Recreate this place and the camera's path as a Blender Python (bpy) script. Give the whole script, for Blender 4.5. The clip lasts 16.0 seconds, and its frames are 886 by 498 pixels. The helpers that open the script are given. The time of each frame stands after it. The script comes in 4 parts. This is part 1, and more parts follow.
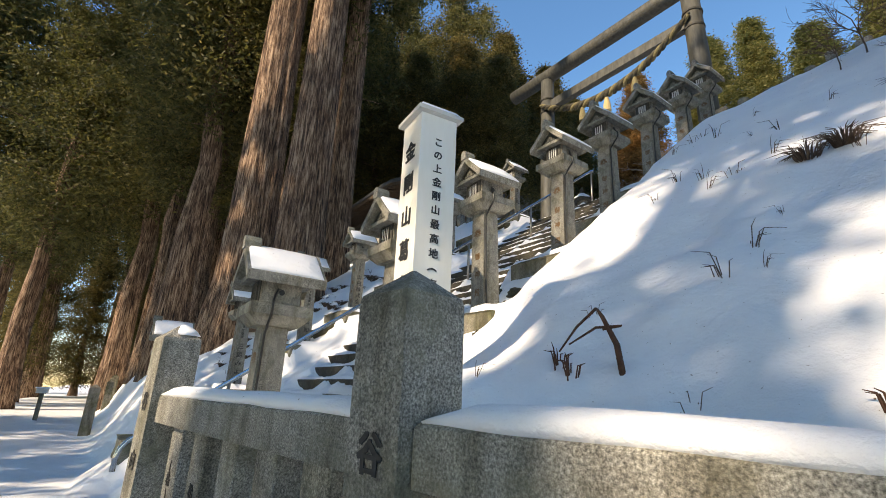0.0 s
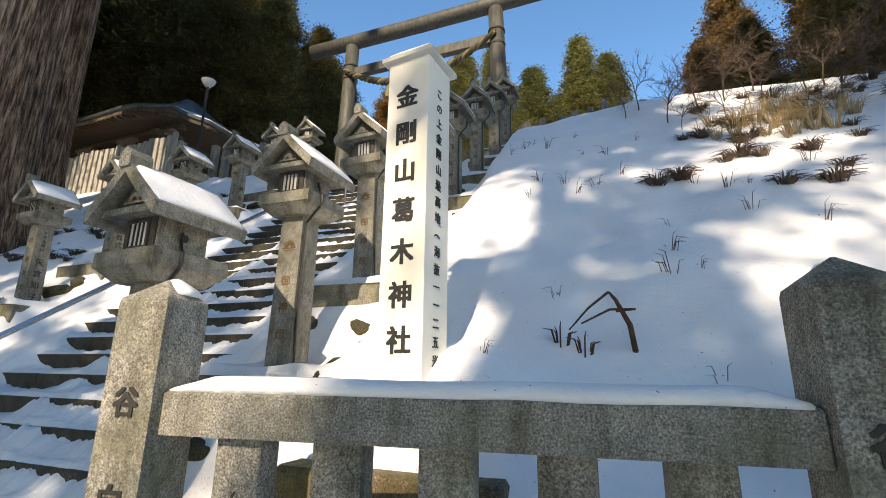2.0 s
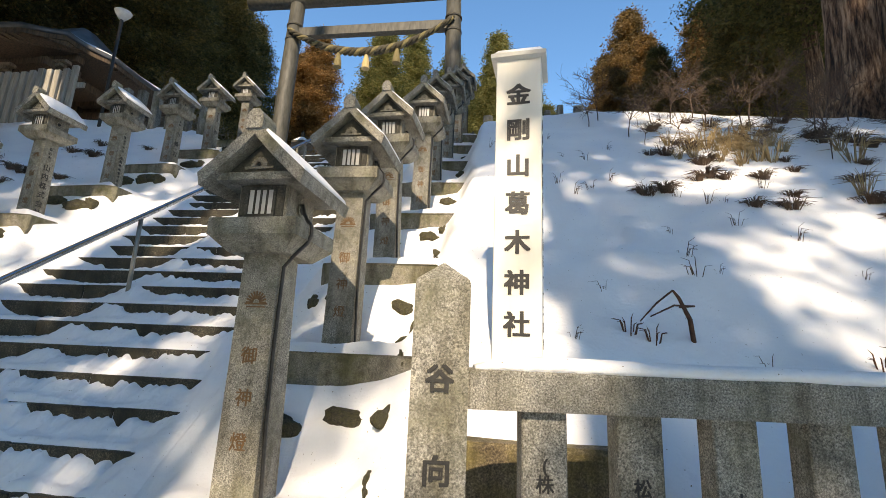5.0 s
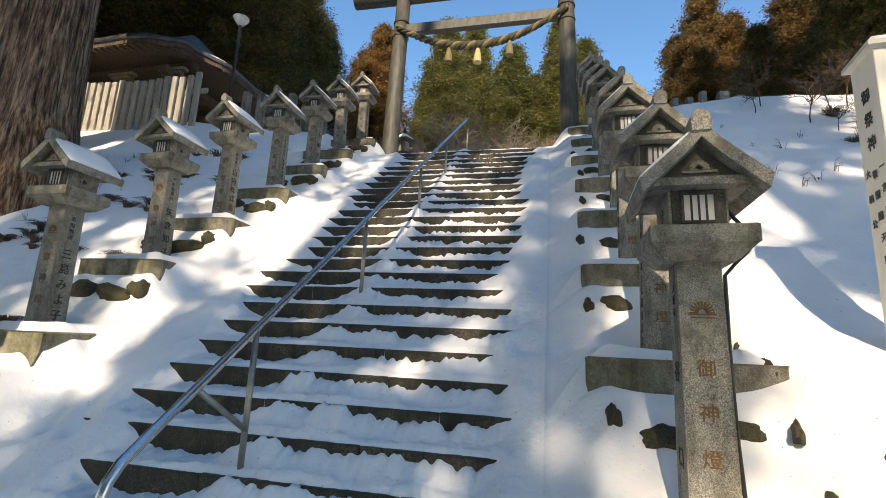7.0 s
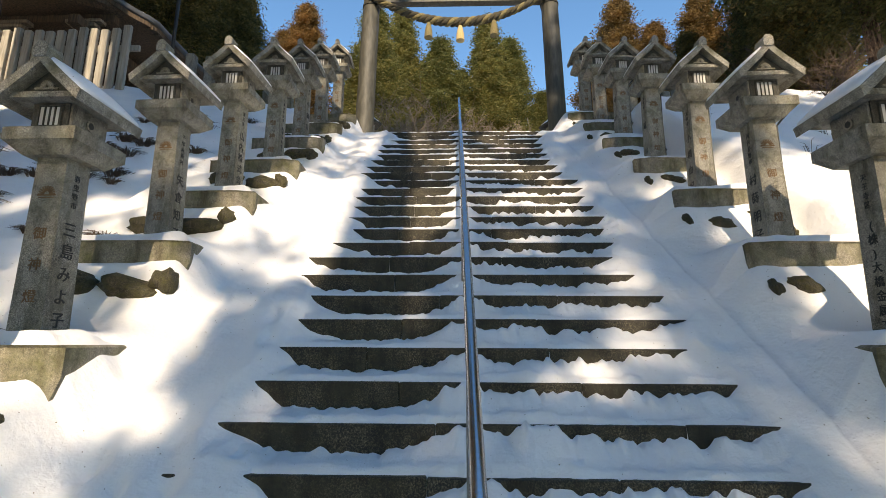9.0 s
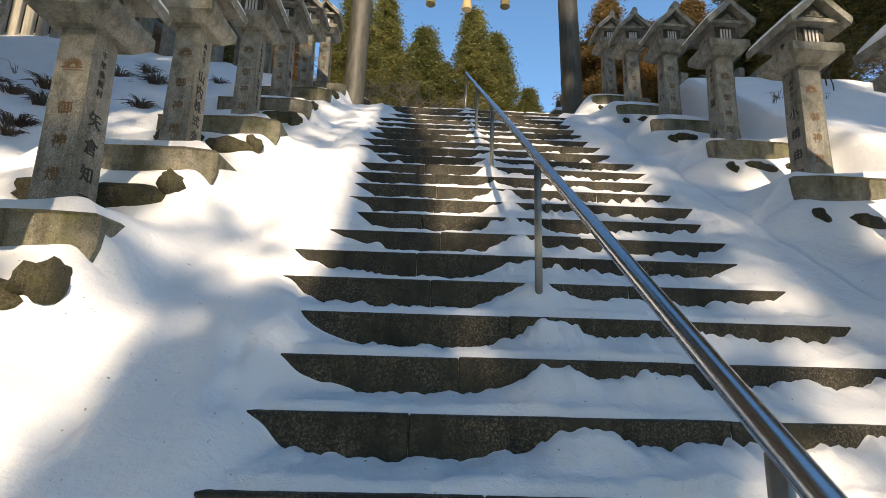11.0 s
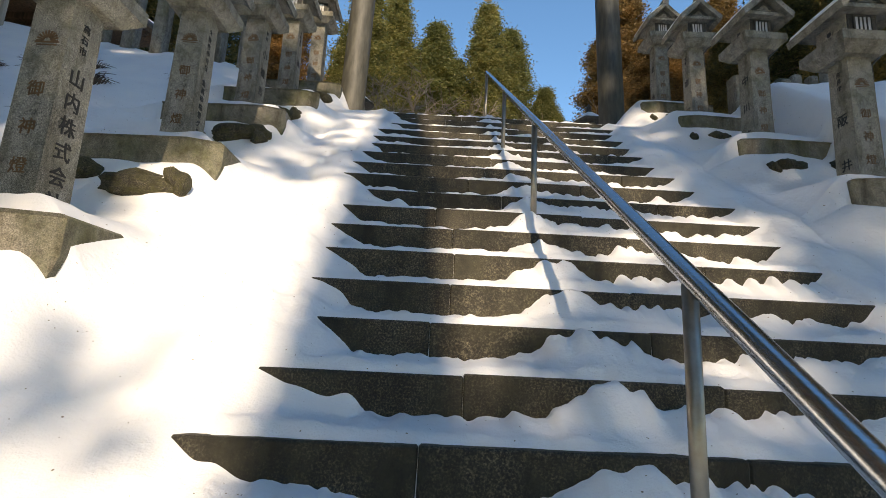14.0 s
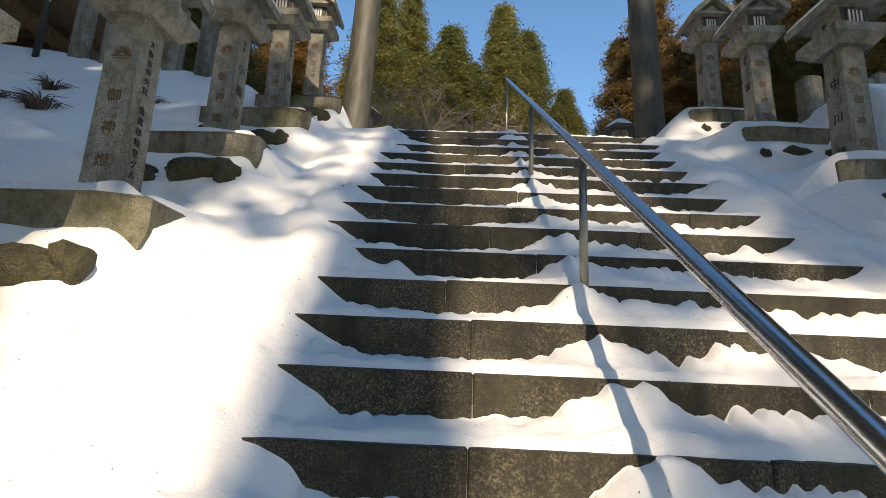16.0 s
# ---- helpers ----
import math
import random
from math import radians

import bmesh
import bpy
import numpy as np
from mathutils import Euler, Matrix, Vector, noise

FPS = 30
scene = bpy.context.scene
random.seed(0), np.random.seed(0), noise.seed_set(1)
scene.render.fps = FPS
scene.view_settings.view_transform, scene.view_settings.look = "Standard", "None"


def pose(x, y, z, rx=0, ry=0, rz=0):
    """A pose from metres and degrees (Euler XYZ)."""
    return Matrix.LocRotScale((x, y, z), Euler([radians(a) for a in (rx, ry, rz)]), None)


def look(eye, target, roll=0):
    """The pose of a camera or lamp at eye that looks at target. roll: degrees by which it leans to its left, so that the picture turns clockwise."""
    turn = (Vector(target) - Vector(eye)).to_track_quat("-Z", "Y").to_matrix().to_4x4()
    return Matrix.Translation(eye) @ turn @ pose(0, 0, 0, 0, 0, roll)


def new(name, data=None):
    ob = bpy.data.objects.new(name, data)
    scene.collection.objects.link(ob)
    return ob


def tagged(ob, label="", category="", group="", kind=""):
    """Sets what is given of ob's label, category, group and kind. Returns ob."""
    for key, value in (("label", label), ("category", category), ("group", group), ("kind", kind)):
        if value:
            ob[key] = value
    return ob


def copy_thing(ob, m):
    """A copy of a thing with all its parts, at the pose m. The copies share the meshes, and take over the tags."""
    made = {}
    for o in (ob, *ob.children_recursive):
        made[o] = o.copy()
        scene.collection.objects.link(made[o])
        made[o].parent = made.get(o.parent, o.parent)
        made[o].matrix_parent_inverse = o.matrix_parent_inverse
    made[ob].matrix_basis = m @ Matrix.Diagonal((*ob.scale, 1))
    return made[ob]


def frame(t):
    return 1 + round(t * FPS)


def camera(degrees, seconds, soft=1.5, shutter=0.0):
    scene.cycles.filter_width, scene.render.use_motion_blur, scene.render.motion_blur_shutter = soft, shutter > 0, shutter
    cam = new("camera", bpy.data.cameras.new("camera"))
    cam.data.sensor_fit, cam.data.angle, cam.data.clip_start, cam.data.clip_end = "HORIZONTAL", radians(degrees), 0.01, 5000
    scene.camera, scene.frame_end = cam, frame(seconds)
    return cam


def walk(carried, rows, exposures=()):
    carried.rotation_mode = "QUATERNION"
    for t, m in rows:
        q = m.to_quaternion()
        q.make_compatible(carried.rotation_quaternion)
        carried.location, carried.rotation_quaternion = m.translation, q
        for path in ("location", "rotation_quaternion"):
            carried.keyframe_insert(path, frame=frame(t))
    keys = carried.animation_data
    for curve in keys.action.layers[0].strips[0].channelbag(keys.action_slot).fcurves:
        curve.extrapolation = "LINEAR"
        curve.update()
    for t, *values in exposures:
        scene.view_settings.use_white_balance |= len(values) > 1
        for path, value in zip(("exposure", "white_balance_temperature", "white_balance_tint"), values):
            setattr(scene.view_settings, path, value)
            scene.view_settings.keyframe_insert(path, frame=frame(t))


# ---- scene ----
cam = camera(86.2, 16.0, soft=0.9)
METRES, EYE, TILT, LEAN, TURN = 10.2, 1.35, 0.0, 0.0, 55.0
ROWS = [
    (0.0, 0.0, 0.0, 0.0, -0.73, 17.1, -2.38),
    (0.5, -0.0284, 0.0169, -0.0009, -10.73, 16.67, -2.61),
    (1.0, -0.0628, 0.0314, -0.0017, -19.17, 16.09, -2.22),
    (1.5, -0.095, 0.046, -0.0016, -27.91, 14.77, -1.19),
    (2.0, -0.1264, 0.0631, 0.0008, -33.58, 14.51, -0.8),
    (2.5, -0.1586, 0.0736, 0.0011, -39.53, 14.43, -0.44),
    (3.0, -0.1741, 0.0885, 0.0005, -44.34, 14.16, -0.15),
    (5.5, -0.2434, 0.1428, -0.002, -47.32, 12.29, -2.39),
    (6.0, -0.2753, 0.1722, -0.0026, -43.2, 11.93, -2.95),
    (6.5, -0.3076, 0.208, -0.0029, -42.31, 11.43, -2.93),
    (7.0, -0.3375, 0.2504, -0.0006, -42.37, 11.4, -2.68),
    (7.5, -0.3658, 0.2915, -0.0003, -43.99, 11.55, -2.22),
    (8.0, -0.3816, 0.3409, -0.001, -46.26, 11.8, -1.28),
    (8.5, -0.3971, 0.387, -0.0025, -50.09, 11.66, -0.5),
    (9.0, -0.3942, 0.4278, -0.0035, -53.46, 11.3, -0.26),
    (11.5, -0.3001, 0.5574, 0.0265, -57.49, 11.18, -1.78),
    (12.0, -0.2826, 0.5713, 0.0366, -57.59, 10.99, -2.28),
    (12.5, -0.2667, 0.5823, 0.0508, -58.11, 10.93, -2.51),
    (13.0, -0.252, 0.5908, 0.0658, -58.13, 11.01, -2.69),
    (13.5, -0.2399, 0.6048, 0.0805, -57.24, 11.04, -2.7),
    (14.0, -0.2223, 0.613, 0.0958, -56.47, 10.87, -2.8),
    (14.5, -0.2091, 0.6255, 0.1066, -55.35, 10.79, -2.93),
    (15.0, -0.1964, 0.6333, 0.1146, -55.18, 10.86, -2.68),
    (15.5, -0.176, 0.641, 0.1325, -54.44, 11.1, -2.44),
    (16.0, -0.1605, 0.6544, 0.1481, -54.18, 11.16, -2.42),
]
walk(cam, [(t, pose(0, 0, EYE, TILT, LEAN, TURN) @ pose(METRES * x, METRES * y, METRES * z, 90 + pitch, roll, yaw)) for t, x, y, z, yaw, pitch, roll in ROWS],
     exposures=[(0.0, 0.58, 8500, 13), (6.0, 0.57, 8500, 13), (9.0, 0.56, 8900, 13), (12.5, 0.50, 8900, 13), (16.0, 0.42, 8900, 13)])

# ---- world and light ----
SUN_DIR = Vector((0.08, -1.0, 0.69)).normalized()  # towards the sun
world = bpy.data.worlds.new("world")
scene.world = world
world.use_nodes = True
wn = world.node_tree.nodes
wn.clear()
sky = wn.new("ShaderNodeTexSky")
sky.sky_type = 'NISHITA'
sky.sun_disc = False
sky.sun_elevation = math.asin(SUN_DIR.z)
sky.sun_rotation = math.atan2(SUN_DIR.x, SUN_DIR.y)
sky.altitude = 1100
sky.air_density = 1.15
sky.dust_density = 0.05
sky.ozone_density = 3.5
bg = wn.new("ShaderNodeBackground")
bg.inputs[1].default_value = 0.15
wout = wn.new("ShaderNodeOutputWorld")
deep = wn.new("ShaderNodeHueSaturation")
deep.inputs["Saturation"].default_value = 1.2
deep.inputs["Value"].default_value = 1.5
world.node_tree.links.new(sky.outputs[0], deep.inputs["Color"])
world.node_tree.links.new(deep.outputs[0], bg.inputs[0])
world.node_tree.links.new(bg.outputs[0], wout.inputs[0])
sun = new("sun", bpy.data.lights.new("sun", 'SUN'))
sun.data.energy = 4.4
sun.data.angle = radians(0.53)
sun.data.color = (1.0, 0.935, 0.84)
sun.matrix_world = look(SUN_DIR * 60, (0, 0, 0))


# ---- materials ----
def nodes_of(name):
    m = bpy.data.materials.new(name)
    m.use_nodes = True
    t = m.node_tree
    return m, t, t.nodes["Principled BSDF"]


def noise_node(t, scale, detail=4.0, rough=0.55, stretch=None):
    co = t.nodes.new("ShaderNodeTexCoord")
    n = t.nodes.new("ShaderNodeTexNoise")
    n.inputs["Scale"].default_value = scale
    n.inputs["Detail"].default_value = detail
    n.inputs["Roughness"].default_value = rough
    if stretch:
        mp = t.nodes.new("ShaderNodeMapping")
        mp.inputs["Scale"].default_value = stretch
        t.links.new(co.outputs["Object"], mp.inputs["Vector"])
        t.links.new(mp.outputs["Vector"], n.inputs["Vector"])
    else:
        t.links.new(co.outputs["Object"], n.inputs["Vector"])
    return n


def ramp_node(t, src, stops):
    r = t.nodes.new("ShaderNodeValToRGB")
    els = r.color_ramp.elements
    while len(els) < len(stops):
        els.new(0.5)
    for e, (p, c) in zip(els, stops):
        e.position, e.color = p, (*c, 1)
    t.links.new(src, r.inputs[0])
    return r


def mixed(t, fac, a, b, mode='MIX'):
    m = t.nodes.new("ShaderNodeMix")
    m.data_type, m.blend_type = 'RGBA', mode
    if isinstance(fac, float):
        m.inputs[0].default_value = fac
    else:
        t.links.new(fac, m.inputs[0])
    for sock, v in ((m.inputs[6], a), (m.inputs[7], b)):
        if isinstance(v, tuple):
            sock.default_value = (*v, 1)
        else:
            t.links.new(v, sock)
    return m.outputs[2]


def bumped(t, bsdf, src, strength, dist=0.01):
    b = t.nodes.new("ShaderNodeBump")
    b.inputs["Strength"].default_value = strength
    b.inputs["Distance"].default_value = dist
    t.links.new(src, b.inputs["Height"])
    t.links.new(b.outputs[0], bsdf.inputs["Normal"])


def stone_material(name, dark, mid, light, stain, stain_at, speck=260, rough=0.85, bump=0.5, patchy=0.7):
    m, t, b = nodes_of(name)
    fine = noise_node(t, speck, 2.0, 0.7)
    big = noise_node(t, 3.2, 6.0, 0.65)
    base = ramp_node(t, fine.outputs[0], [(0.30, dark), (0.5, mid), (0.68, light)])
    mask = ramp_node(t, big.outputs[0], [(stain_at - 0.1, (0, 0, 0)), (stain_at + 0.12, (1, 1, 1))])
    col = mixed(t, mask.outputs[0], base.outputs[0], stain)
    patch = noise_node(t, 17.0, 6.0, 0.7)
    pm = ramp_node(t, patch.outputs[0], [(0.32, (0.52, 0.50, 0.47)), (0.5, (1.0, 1.0, 1.0)), (0.70, (1.38, 1.36, 1.28))])
    col = mixed(t, patchy, col, pm.outputs[0], 'MULTIPLY')
    pepper = noise_node(t, speck * 0.42, 2.0, 0.6)
    pk = ramp_node(t, pepper.outputs[0], [(0.34, (0.42, 0.41, 0.40)), (0.47, (1, 1, 1)), (0.60, (1, 1, 1)), (0.70, (1.3, 1.29, 1.26))])
    col = mixed(t, 0.45, col, pk.outputs[0], 'MULTIPLY')
    streak = noise_node(t, 9.0, 5.0, 0.6, (1.0, 1.0, 0.18))
    smask = ramp_node(t, streak.outputs[0], [(0.48, (1, 1, 1)), (0.66, (0.48, 0.46, 0.40))])
    col = mixed(t, 1.0, col, smask.outputs[0], 'MULTIPLY')
    rnd = t.nodes.new("ShaderNodeObjectInfo")
    tone = ramp_node(t, rnd.outputs["Random"], [(0.0, (0.86, 0.86, 0.86)), (1.0, (1.08, 1.06, 1.02))])
    col = mixed(t, 1.0, col, tone.outputs[0], 'MULTIPLY')
    t.links.new(col, b.inputs["Base Color"])
    b.inputs["Roughness"].default_value = rough
    bumped(t, b, fine.outputs[0], bump, 0.004)
    return m


GRANITE = stone_material("granite", (0.07, 0.068, 0.06), (0.25, 0.24, 0.21), (0.47, 0.45, 0.40), (0.16, 0.155, 0.105), 0.57, 190)
STEP_STONE = stone_material("step_stone", (0.010, 0.008, 0.006), (0.045, 0.038, 0.026), (0.18, 0.158, 0.11), (0.032, 0.029, 0.016), 0.5, 130, 0.75, 0.8, 0.75)
SLAB_STONE = stone_material("slab_stone", (0.11, 0.10, 0.085), (0.22, 0.205, 0.17), (0.36, 0.33, 0.27), (0.12, 0.12, 0.06), 0.52, 200)
ROCK = stone_material("mossy_rock", (0.015, 0.013, 0.01), (0.055, 0.049, 0.034), (0.18, 0.16, 0.115), (0.06, 0.056, 0.018), 0.5, 40, 0.85, 0.9)
MOSSY_BLOCK = stone_material("mossy_block", (0.04, 0.03, 0.02), (0.13, 0.10, 0.065), (0.27, 0.22, 0.15), (0.12, 0.10, 0.03), 0.5, 110, 0.9, 0.9)
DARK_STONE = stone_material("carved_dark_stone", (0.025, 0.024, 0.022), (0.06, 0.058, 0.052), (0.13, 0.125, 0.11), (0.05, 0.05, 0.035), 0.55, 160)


def snow_material():
    m, t, b = nodes_of("snow")
    big = noise_node(t, 2.3, 5.0, 0.55)
    mid = noise_node(t, 22.0, 4.0, 0.6)
    fine = noise_node(t, 180.0, 3.0, 0.6)
    col = ramp_node(t, big.outputs[0], [(0.3, (0.80, 0.81, 0.83)), (0.7, (0.88, 0.88, 0.88))])
    bits = noise_node(t, 70.0, 1.0, 0.4)
    mask = ramp_node(t, bits.outputs[0], [(0.772, (0, 0, 0)), (0.80, (1, 1, 1))])
    c = mixed(t, mask.outputs[0], col.outputs[0], (0.20, 0.15, 0.10))
    t.links.new(c, b.inputs["Base Color"])
    b.inputs["Roughness"].default_value = 0.62
    b.inputs["Specular IOR Level"].default_value = 0.25
    add = t.nodes.new("ShaderNodeMath")
    add.operation = 'MULTIPLY_ADD'
    t.links.new(fine.outputs[0], add.inputs[0])
    add.inputs[1].default_value = 0.22
    t.links.new(mid.outputs[0], add.inputs[2])
    bumped(t, b, add.outputs[0], 0.6, 0.016)
    return m


SNOW = snow_material()


def plain(name, c1, c2, scale, rough, bump=0.2, stretch=None, metal=0.0, dist=0.01):
    m, t, b = nodes_of(name)
    n = noise_node(t, scale, 5.0, 0.6, stretch)
    r = ramp_node(t, n.outputs[0], [(0.3, c1), (0.7, c2)])
    t.links.new(r.outputs[0], b.inputs["Base Color"])
    b.inputs["Roughness"].default_value = rough
    b.inputs["Metallic"].default_value = metal
    bumped(t, b, n.outputs[0], bump, dist)
    return m


STEEL = plain("stainless_steel", (0.50, 0.50, 0.50), (0.62, 0.62, 0.62), 30, 0.22, 0.05, (1, 1, 8), 1.0)
STEEL_DULL = plain("weathered_steel", (0.30, 0.27, 0.22), (0.42, 0.39, 0.34), 20, 0.42, 0.1, None, 0.9)
WHITE_PAINT = plain("white_paint", (0.72, 0.69, 0.60), (0.82, 0.80, 0.73), 3, 0.5, 0.08, (2, 2, 0.4))
CAP_PAINT = plain("weathered_cap_paint", (0.50, 0.48, 0.42), (0.68, 0.66, 0.60), 6, 0.55, 0.1)
INK = plain("black_ink", (0.012, 0.012, 0.013), (0.03, 0.03, 0.03), 40, 0.5, 0.05)
ENGRAVED = plain("engraved_black", (0.012, 0.012, 0.011), (0.035, 0.033, 0.03), 60, 0.75, 0.1)
GOLD_INK = plain("faded_gold_paint", (0.085, 0.042, 0.014), (0.17, 0.09, 0.03), 60, 0.6, 0.1)
CABLE = plain("black_rubber", (0.012, 0.012, 0.012), (0.03, 0.03, 0.03), 40, 0.5)
TORII = plain("weathered_grey_torii", (0.035, 0.035, 0.028), (0.10, 0.096, 0.078), 5, 0.6, 0.15, (3, 3, 0.6))
ROPE = plain("straw_rope", (0.10, 0.08, 0.035), (0.28, 0.23, 0.11), 60, 0.9, 0.5)
ROPE_DARK = plain("weathered_rope", (0.03, 0.027, 0.02), (0.10, 0.085, 0.05), 60, 0.9, 0.5)
STRAW = plain("pale_straw", (0.42, 0.31, 0.14), (0.62, 0.48, 0.25), 50, 0.9, 0.4, (6, 6, 0.5))


def bark_material():
    m, t, b = nodes_of("cedar_bark")
    fibre = noise_node(t, 4.6, 7.0, 0.72, (4.2, 4.2, 0.34))
    # broad patches: flaking bark, with sun dapples painted into its colour
    flake_dapple = noise_node(t, 2.2, 5.0, 0.6, (1.6, 1.6, 0.6))
    a = ramp_node(t, fibre.outputs[0], [(0.38, (0.022, 0.012, 0.008)), (0.48, (0.17, 0.10, 0.06)), (0.60, (0.46, 0.33, 0.23))])
    f = ramp_node(t, flake_dapple.outputs[0], [(0.35, (0.55, 0.48, 0.44)), (0.62, (1.25, 1.22, 1.18))])
    t.links.new(mixed(t, 1.0, a.outputs[0], f.outputs[0], 'MULTIPLY'), b.inputs["Base Color"])
    b.inputs["Roughness"].default_value = 0.95
    bumped(t, b, fibre.outputs[0], 1.0, 0.08)
    return m


BARK = bark_material()
BARK_GREY = plain("grey_bark", (0.10, 0.085, 0.065), (0.30, 0.26, 0.21), 9.0, 0.95, 0.5, (3, 3, 0.6))
TWIG = plain("bare_twig", (0.05, 0.03, 0.02), (0.15, 0.10, 0.07), 20, 0.9)
PALE_TWIG = plain("pale_twig", (0.16, 0.13, 0.105), (0.33, 0.28, 0.23), 20, 0.9)
RED_TWIG = plain("rusty_cedar_twig", (0.045, 0.018, 0.010), (0.13, 0.055, 0.028), 30, 0.9)
STRAW_GRASS = plain("dry_grass", (0.22, 0.15, 0.07), (0.46, 0.34, 0.18), 15, 0.9)
OLD_WOOD = plain("old_timber", (0.13, 0.10, 0.07), (0.32, 0.26, 0.19), 3.0, 0.85, 0.4, (8, 8, 0.7))
BROWN_WOOD = plain("brown_timber", (0.035, 0.024, 0.015), (0.13, 0.088, 0.055), 3.0, 0.85, 0.4, (8, 8, 0.7))
PALE_WOOD = plain("silvered_timber", (0.26, 0.24, 0.20), (0.46, 0.43, 0.37), 3.0, 0.85, 0.4, (8, 8, 0.7))
COPPER_ROOF = plain("dark_copper_roof", (0.05, 0.055, 0.06), (0.11, 0.115, 0.12), 4.0, 0.4, 0.2, None, 0.3)
GLASS_GREY = plain("frosted_pane", (0.42, 0.42, 0.41), (0.62, 0.62, 0.60), 8, 0.35, 0.05)
LAMP_WHITE = plain("lamp_glass", (0.55, 0.55, 0.52), (0.75, 0.75, 0.72), 6, 0.4, 0.05)


def leaf_material(name, a, b_, c):
    m, t, b = nodes_of(name)
    g = t.nodes.new("ShaderNodeNewGeometry")
    o = t.nodes.new("ShaderNodeObjectInfo")
    n = noise_node(t, 0.9, 3.0, 0.6)
    r = ramp_node(t, g.outputs["Random Per Island"], [(0.0, a), (0.55, b_), (1.0, c)])
    patch = ramp_node(t, n.outputs[0], [(0.35, (0.65, 0.68, 0.62)), (0.65, (1.2, 1.12, 1.0))])
    tone = ramp_node(t, o.outputs["Random"], [(0.0, (0.75, 0.80, 0.75)), (1.0, (1.2, 1.1, 1.0))])
    col = mixed(t, 1.0, mixed(t, 1.0, r.outputs[0], patch.outputs[0], 'MULTIPLY'), tone.outputs[0], 'MULTIPLY')
    t.links.new(col, b.inputs["Base Color"])
    b.inputs["Roughness"].default_value = 0.65
    tr = t.nodes.new("ShaderNodeBsdfTranslucent")
    t.links.new(col, tr.inputs[0])
    mx = t.nodes.new("ShaderNodeMixShader")
    mx.inputs[0].default_value = 0.5
    t.links.new(b.outputs[0], mx.inputs[1])
    t.links.new(tr.outputs[0], mx.inputs[2])
    t.links.new(mx.outputs[0], t.nodes["Material Output"].inputs[0])
    return m


LEAF_GREEN = leaf_material("hinoki_green", (0.095, 0.115, 0.04), (0.17, 0.185, 0.065), (0.27, 0.26, 0.11))
LEAF_BROWN = leaf_material("cedar_winter_brown", (0.13, 0.08, 0.03), (0.26, 0.155, 0.06), (0.36, 0.23, 0.10))
LEAF_OLIVE = leaf_material("cedar_olive", (0.08, 0.078, 0.026), (0.17, 0.145, 0.05), (0.29, 0.22, 0.085))
LEAF_DARK = leaf_material("cedar_dark_green", (0.065, 0.072, 0.025), (0.14, 0.14, 0.046), (0.24, 0.21, 0.085))


# ---- mesh building ----
class Shape:
    """Collects vertices and faces of one mesh."""

    def __init__(self):
        self.v, self.f = [], []

    def add(self, verts, faces):
        k = len(self.v)
        self.v += [tuple(p) for p in verts]
        self.f += [tuple(i + k for i in f) for f in faces]
        return self

    def box(self, x0, x1, y0, y1, z0, z1, m=None, c=0.0):
        """A box, with its upright edges and top rim cut by c."""
        if c <= 0:
            return self.frustum([(x0, y0), (x1, y0), (x1, y1), (x0, y1)], z0, z1, None, m)
        def ring(d, z, e=0.0):
            a, b, p, q = x0 + e, x1 - e, y0 + e, y1 - e
            return [(a + d, p, z), (b - d, p, z), (b, p + d, z), (b, q - d, z), (b - d, q, z), (a + d, q, z), (a, q - d, z), (a, p + d, z)]
        return self.rings([ring(c, z0), ring(c, z1 - c), ring(c, z1, c)], m)

    def frustum(self, base, z0, z1, top=None, m=None):
        top = top or base
        return self.rings([[(x, y, z0) for x, y in base], [(x, y, z1) for x, y in top]], m)

    def rings(self, rs, m=None):
        n = len(rs[0])
        verts = [Vector(p) for r in rs for p in r]
        if m is not None:
            verts = [m @ p for p in verts]
        faces = [tuple(range(n - 1, -1, -1)), tuple(range((len(rs) - 1) * n, len(rs) * n))]
        for k in range(len(rs) - 1):
            for i in range(n):
                j = (i + 1) % n
                faces.append((k * n + i, k * n + j, k * n + n + j, k * n + n + i))
        return self.add(verts, faces)

    def tube(self, pts, radii, sides=8):
        pts = [Vector(p) for p in pts]
        if not isinstance(radii, (list, tuple)):
            radii = [radii] * len(pts)
        rs, side = [], None
        for i, p in enumerate(pts):
            d = (pts[min(i + 1, len(pts) - 1)] - pts[max(i - 1, 0)]).normalized()
            if side is None:
                side = d.orthogonal().normalized()
            else:
                side = (side - d * side.dot(d)).normalized()
            up = d.cross(side)
            rs.append([p + (side * math.cos(a) + up * math.sin(a)) * radii[i] for a in (2 * math.pi * s / sides for s in range(sides))])
        return self.rings(rs)

    def prism(self, profile, y0, y1, m=None):
        """A profile in x and z, drawn out along y."""
        return self.rings([[(x, y0, z) for x, z in profile], [(x, y1, z) for x, z in profile]], m)

    def mesh(self, name, material, smooth=False):
        me = bpy.data.meshes.new(name)
        me.from_pydata(self.v, [], self.f)
        bm = bmesh.new()
        bm.from_mesh(me)
        bmesh.ops.recalc_face_normals(bm, faces=bm.faces)
        bm.to_mesh(me)
        bm.free()
        me.materials.append(material)
        if smooth:
            me.polygons.foreach_set("use_smooth", [True] * len(me.polygons))
        return me


def part(name, shape, material, parent, label="", smooth=False):
    ob = new(name, shape.mesh(name, material, smooth))
    ob.parent = parent
    return tagged(ob, label)


def thing(name, label, category, group="", m=None, kind=""):
    ob = new(name)
    ob.empty_display_size = 0.1
    if m is not None:
        ob.matrix_world = m
    return tagged(ob, label, category, group, kind)


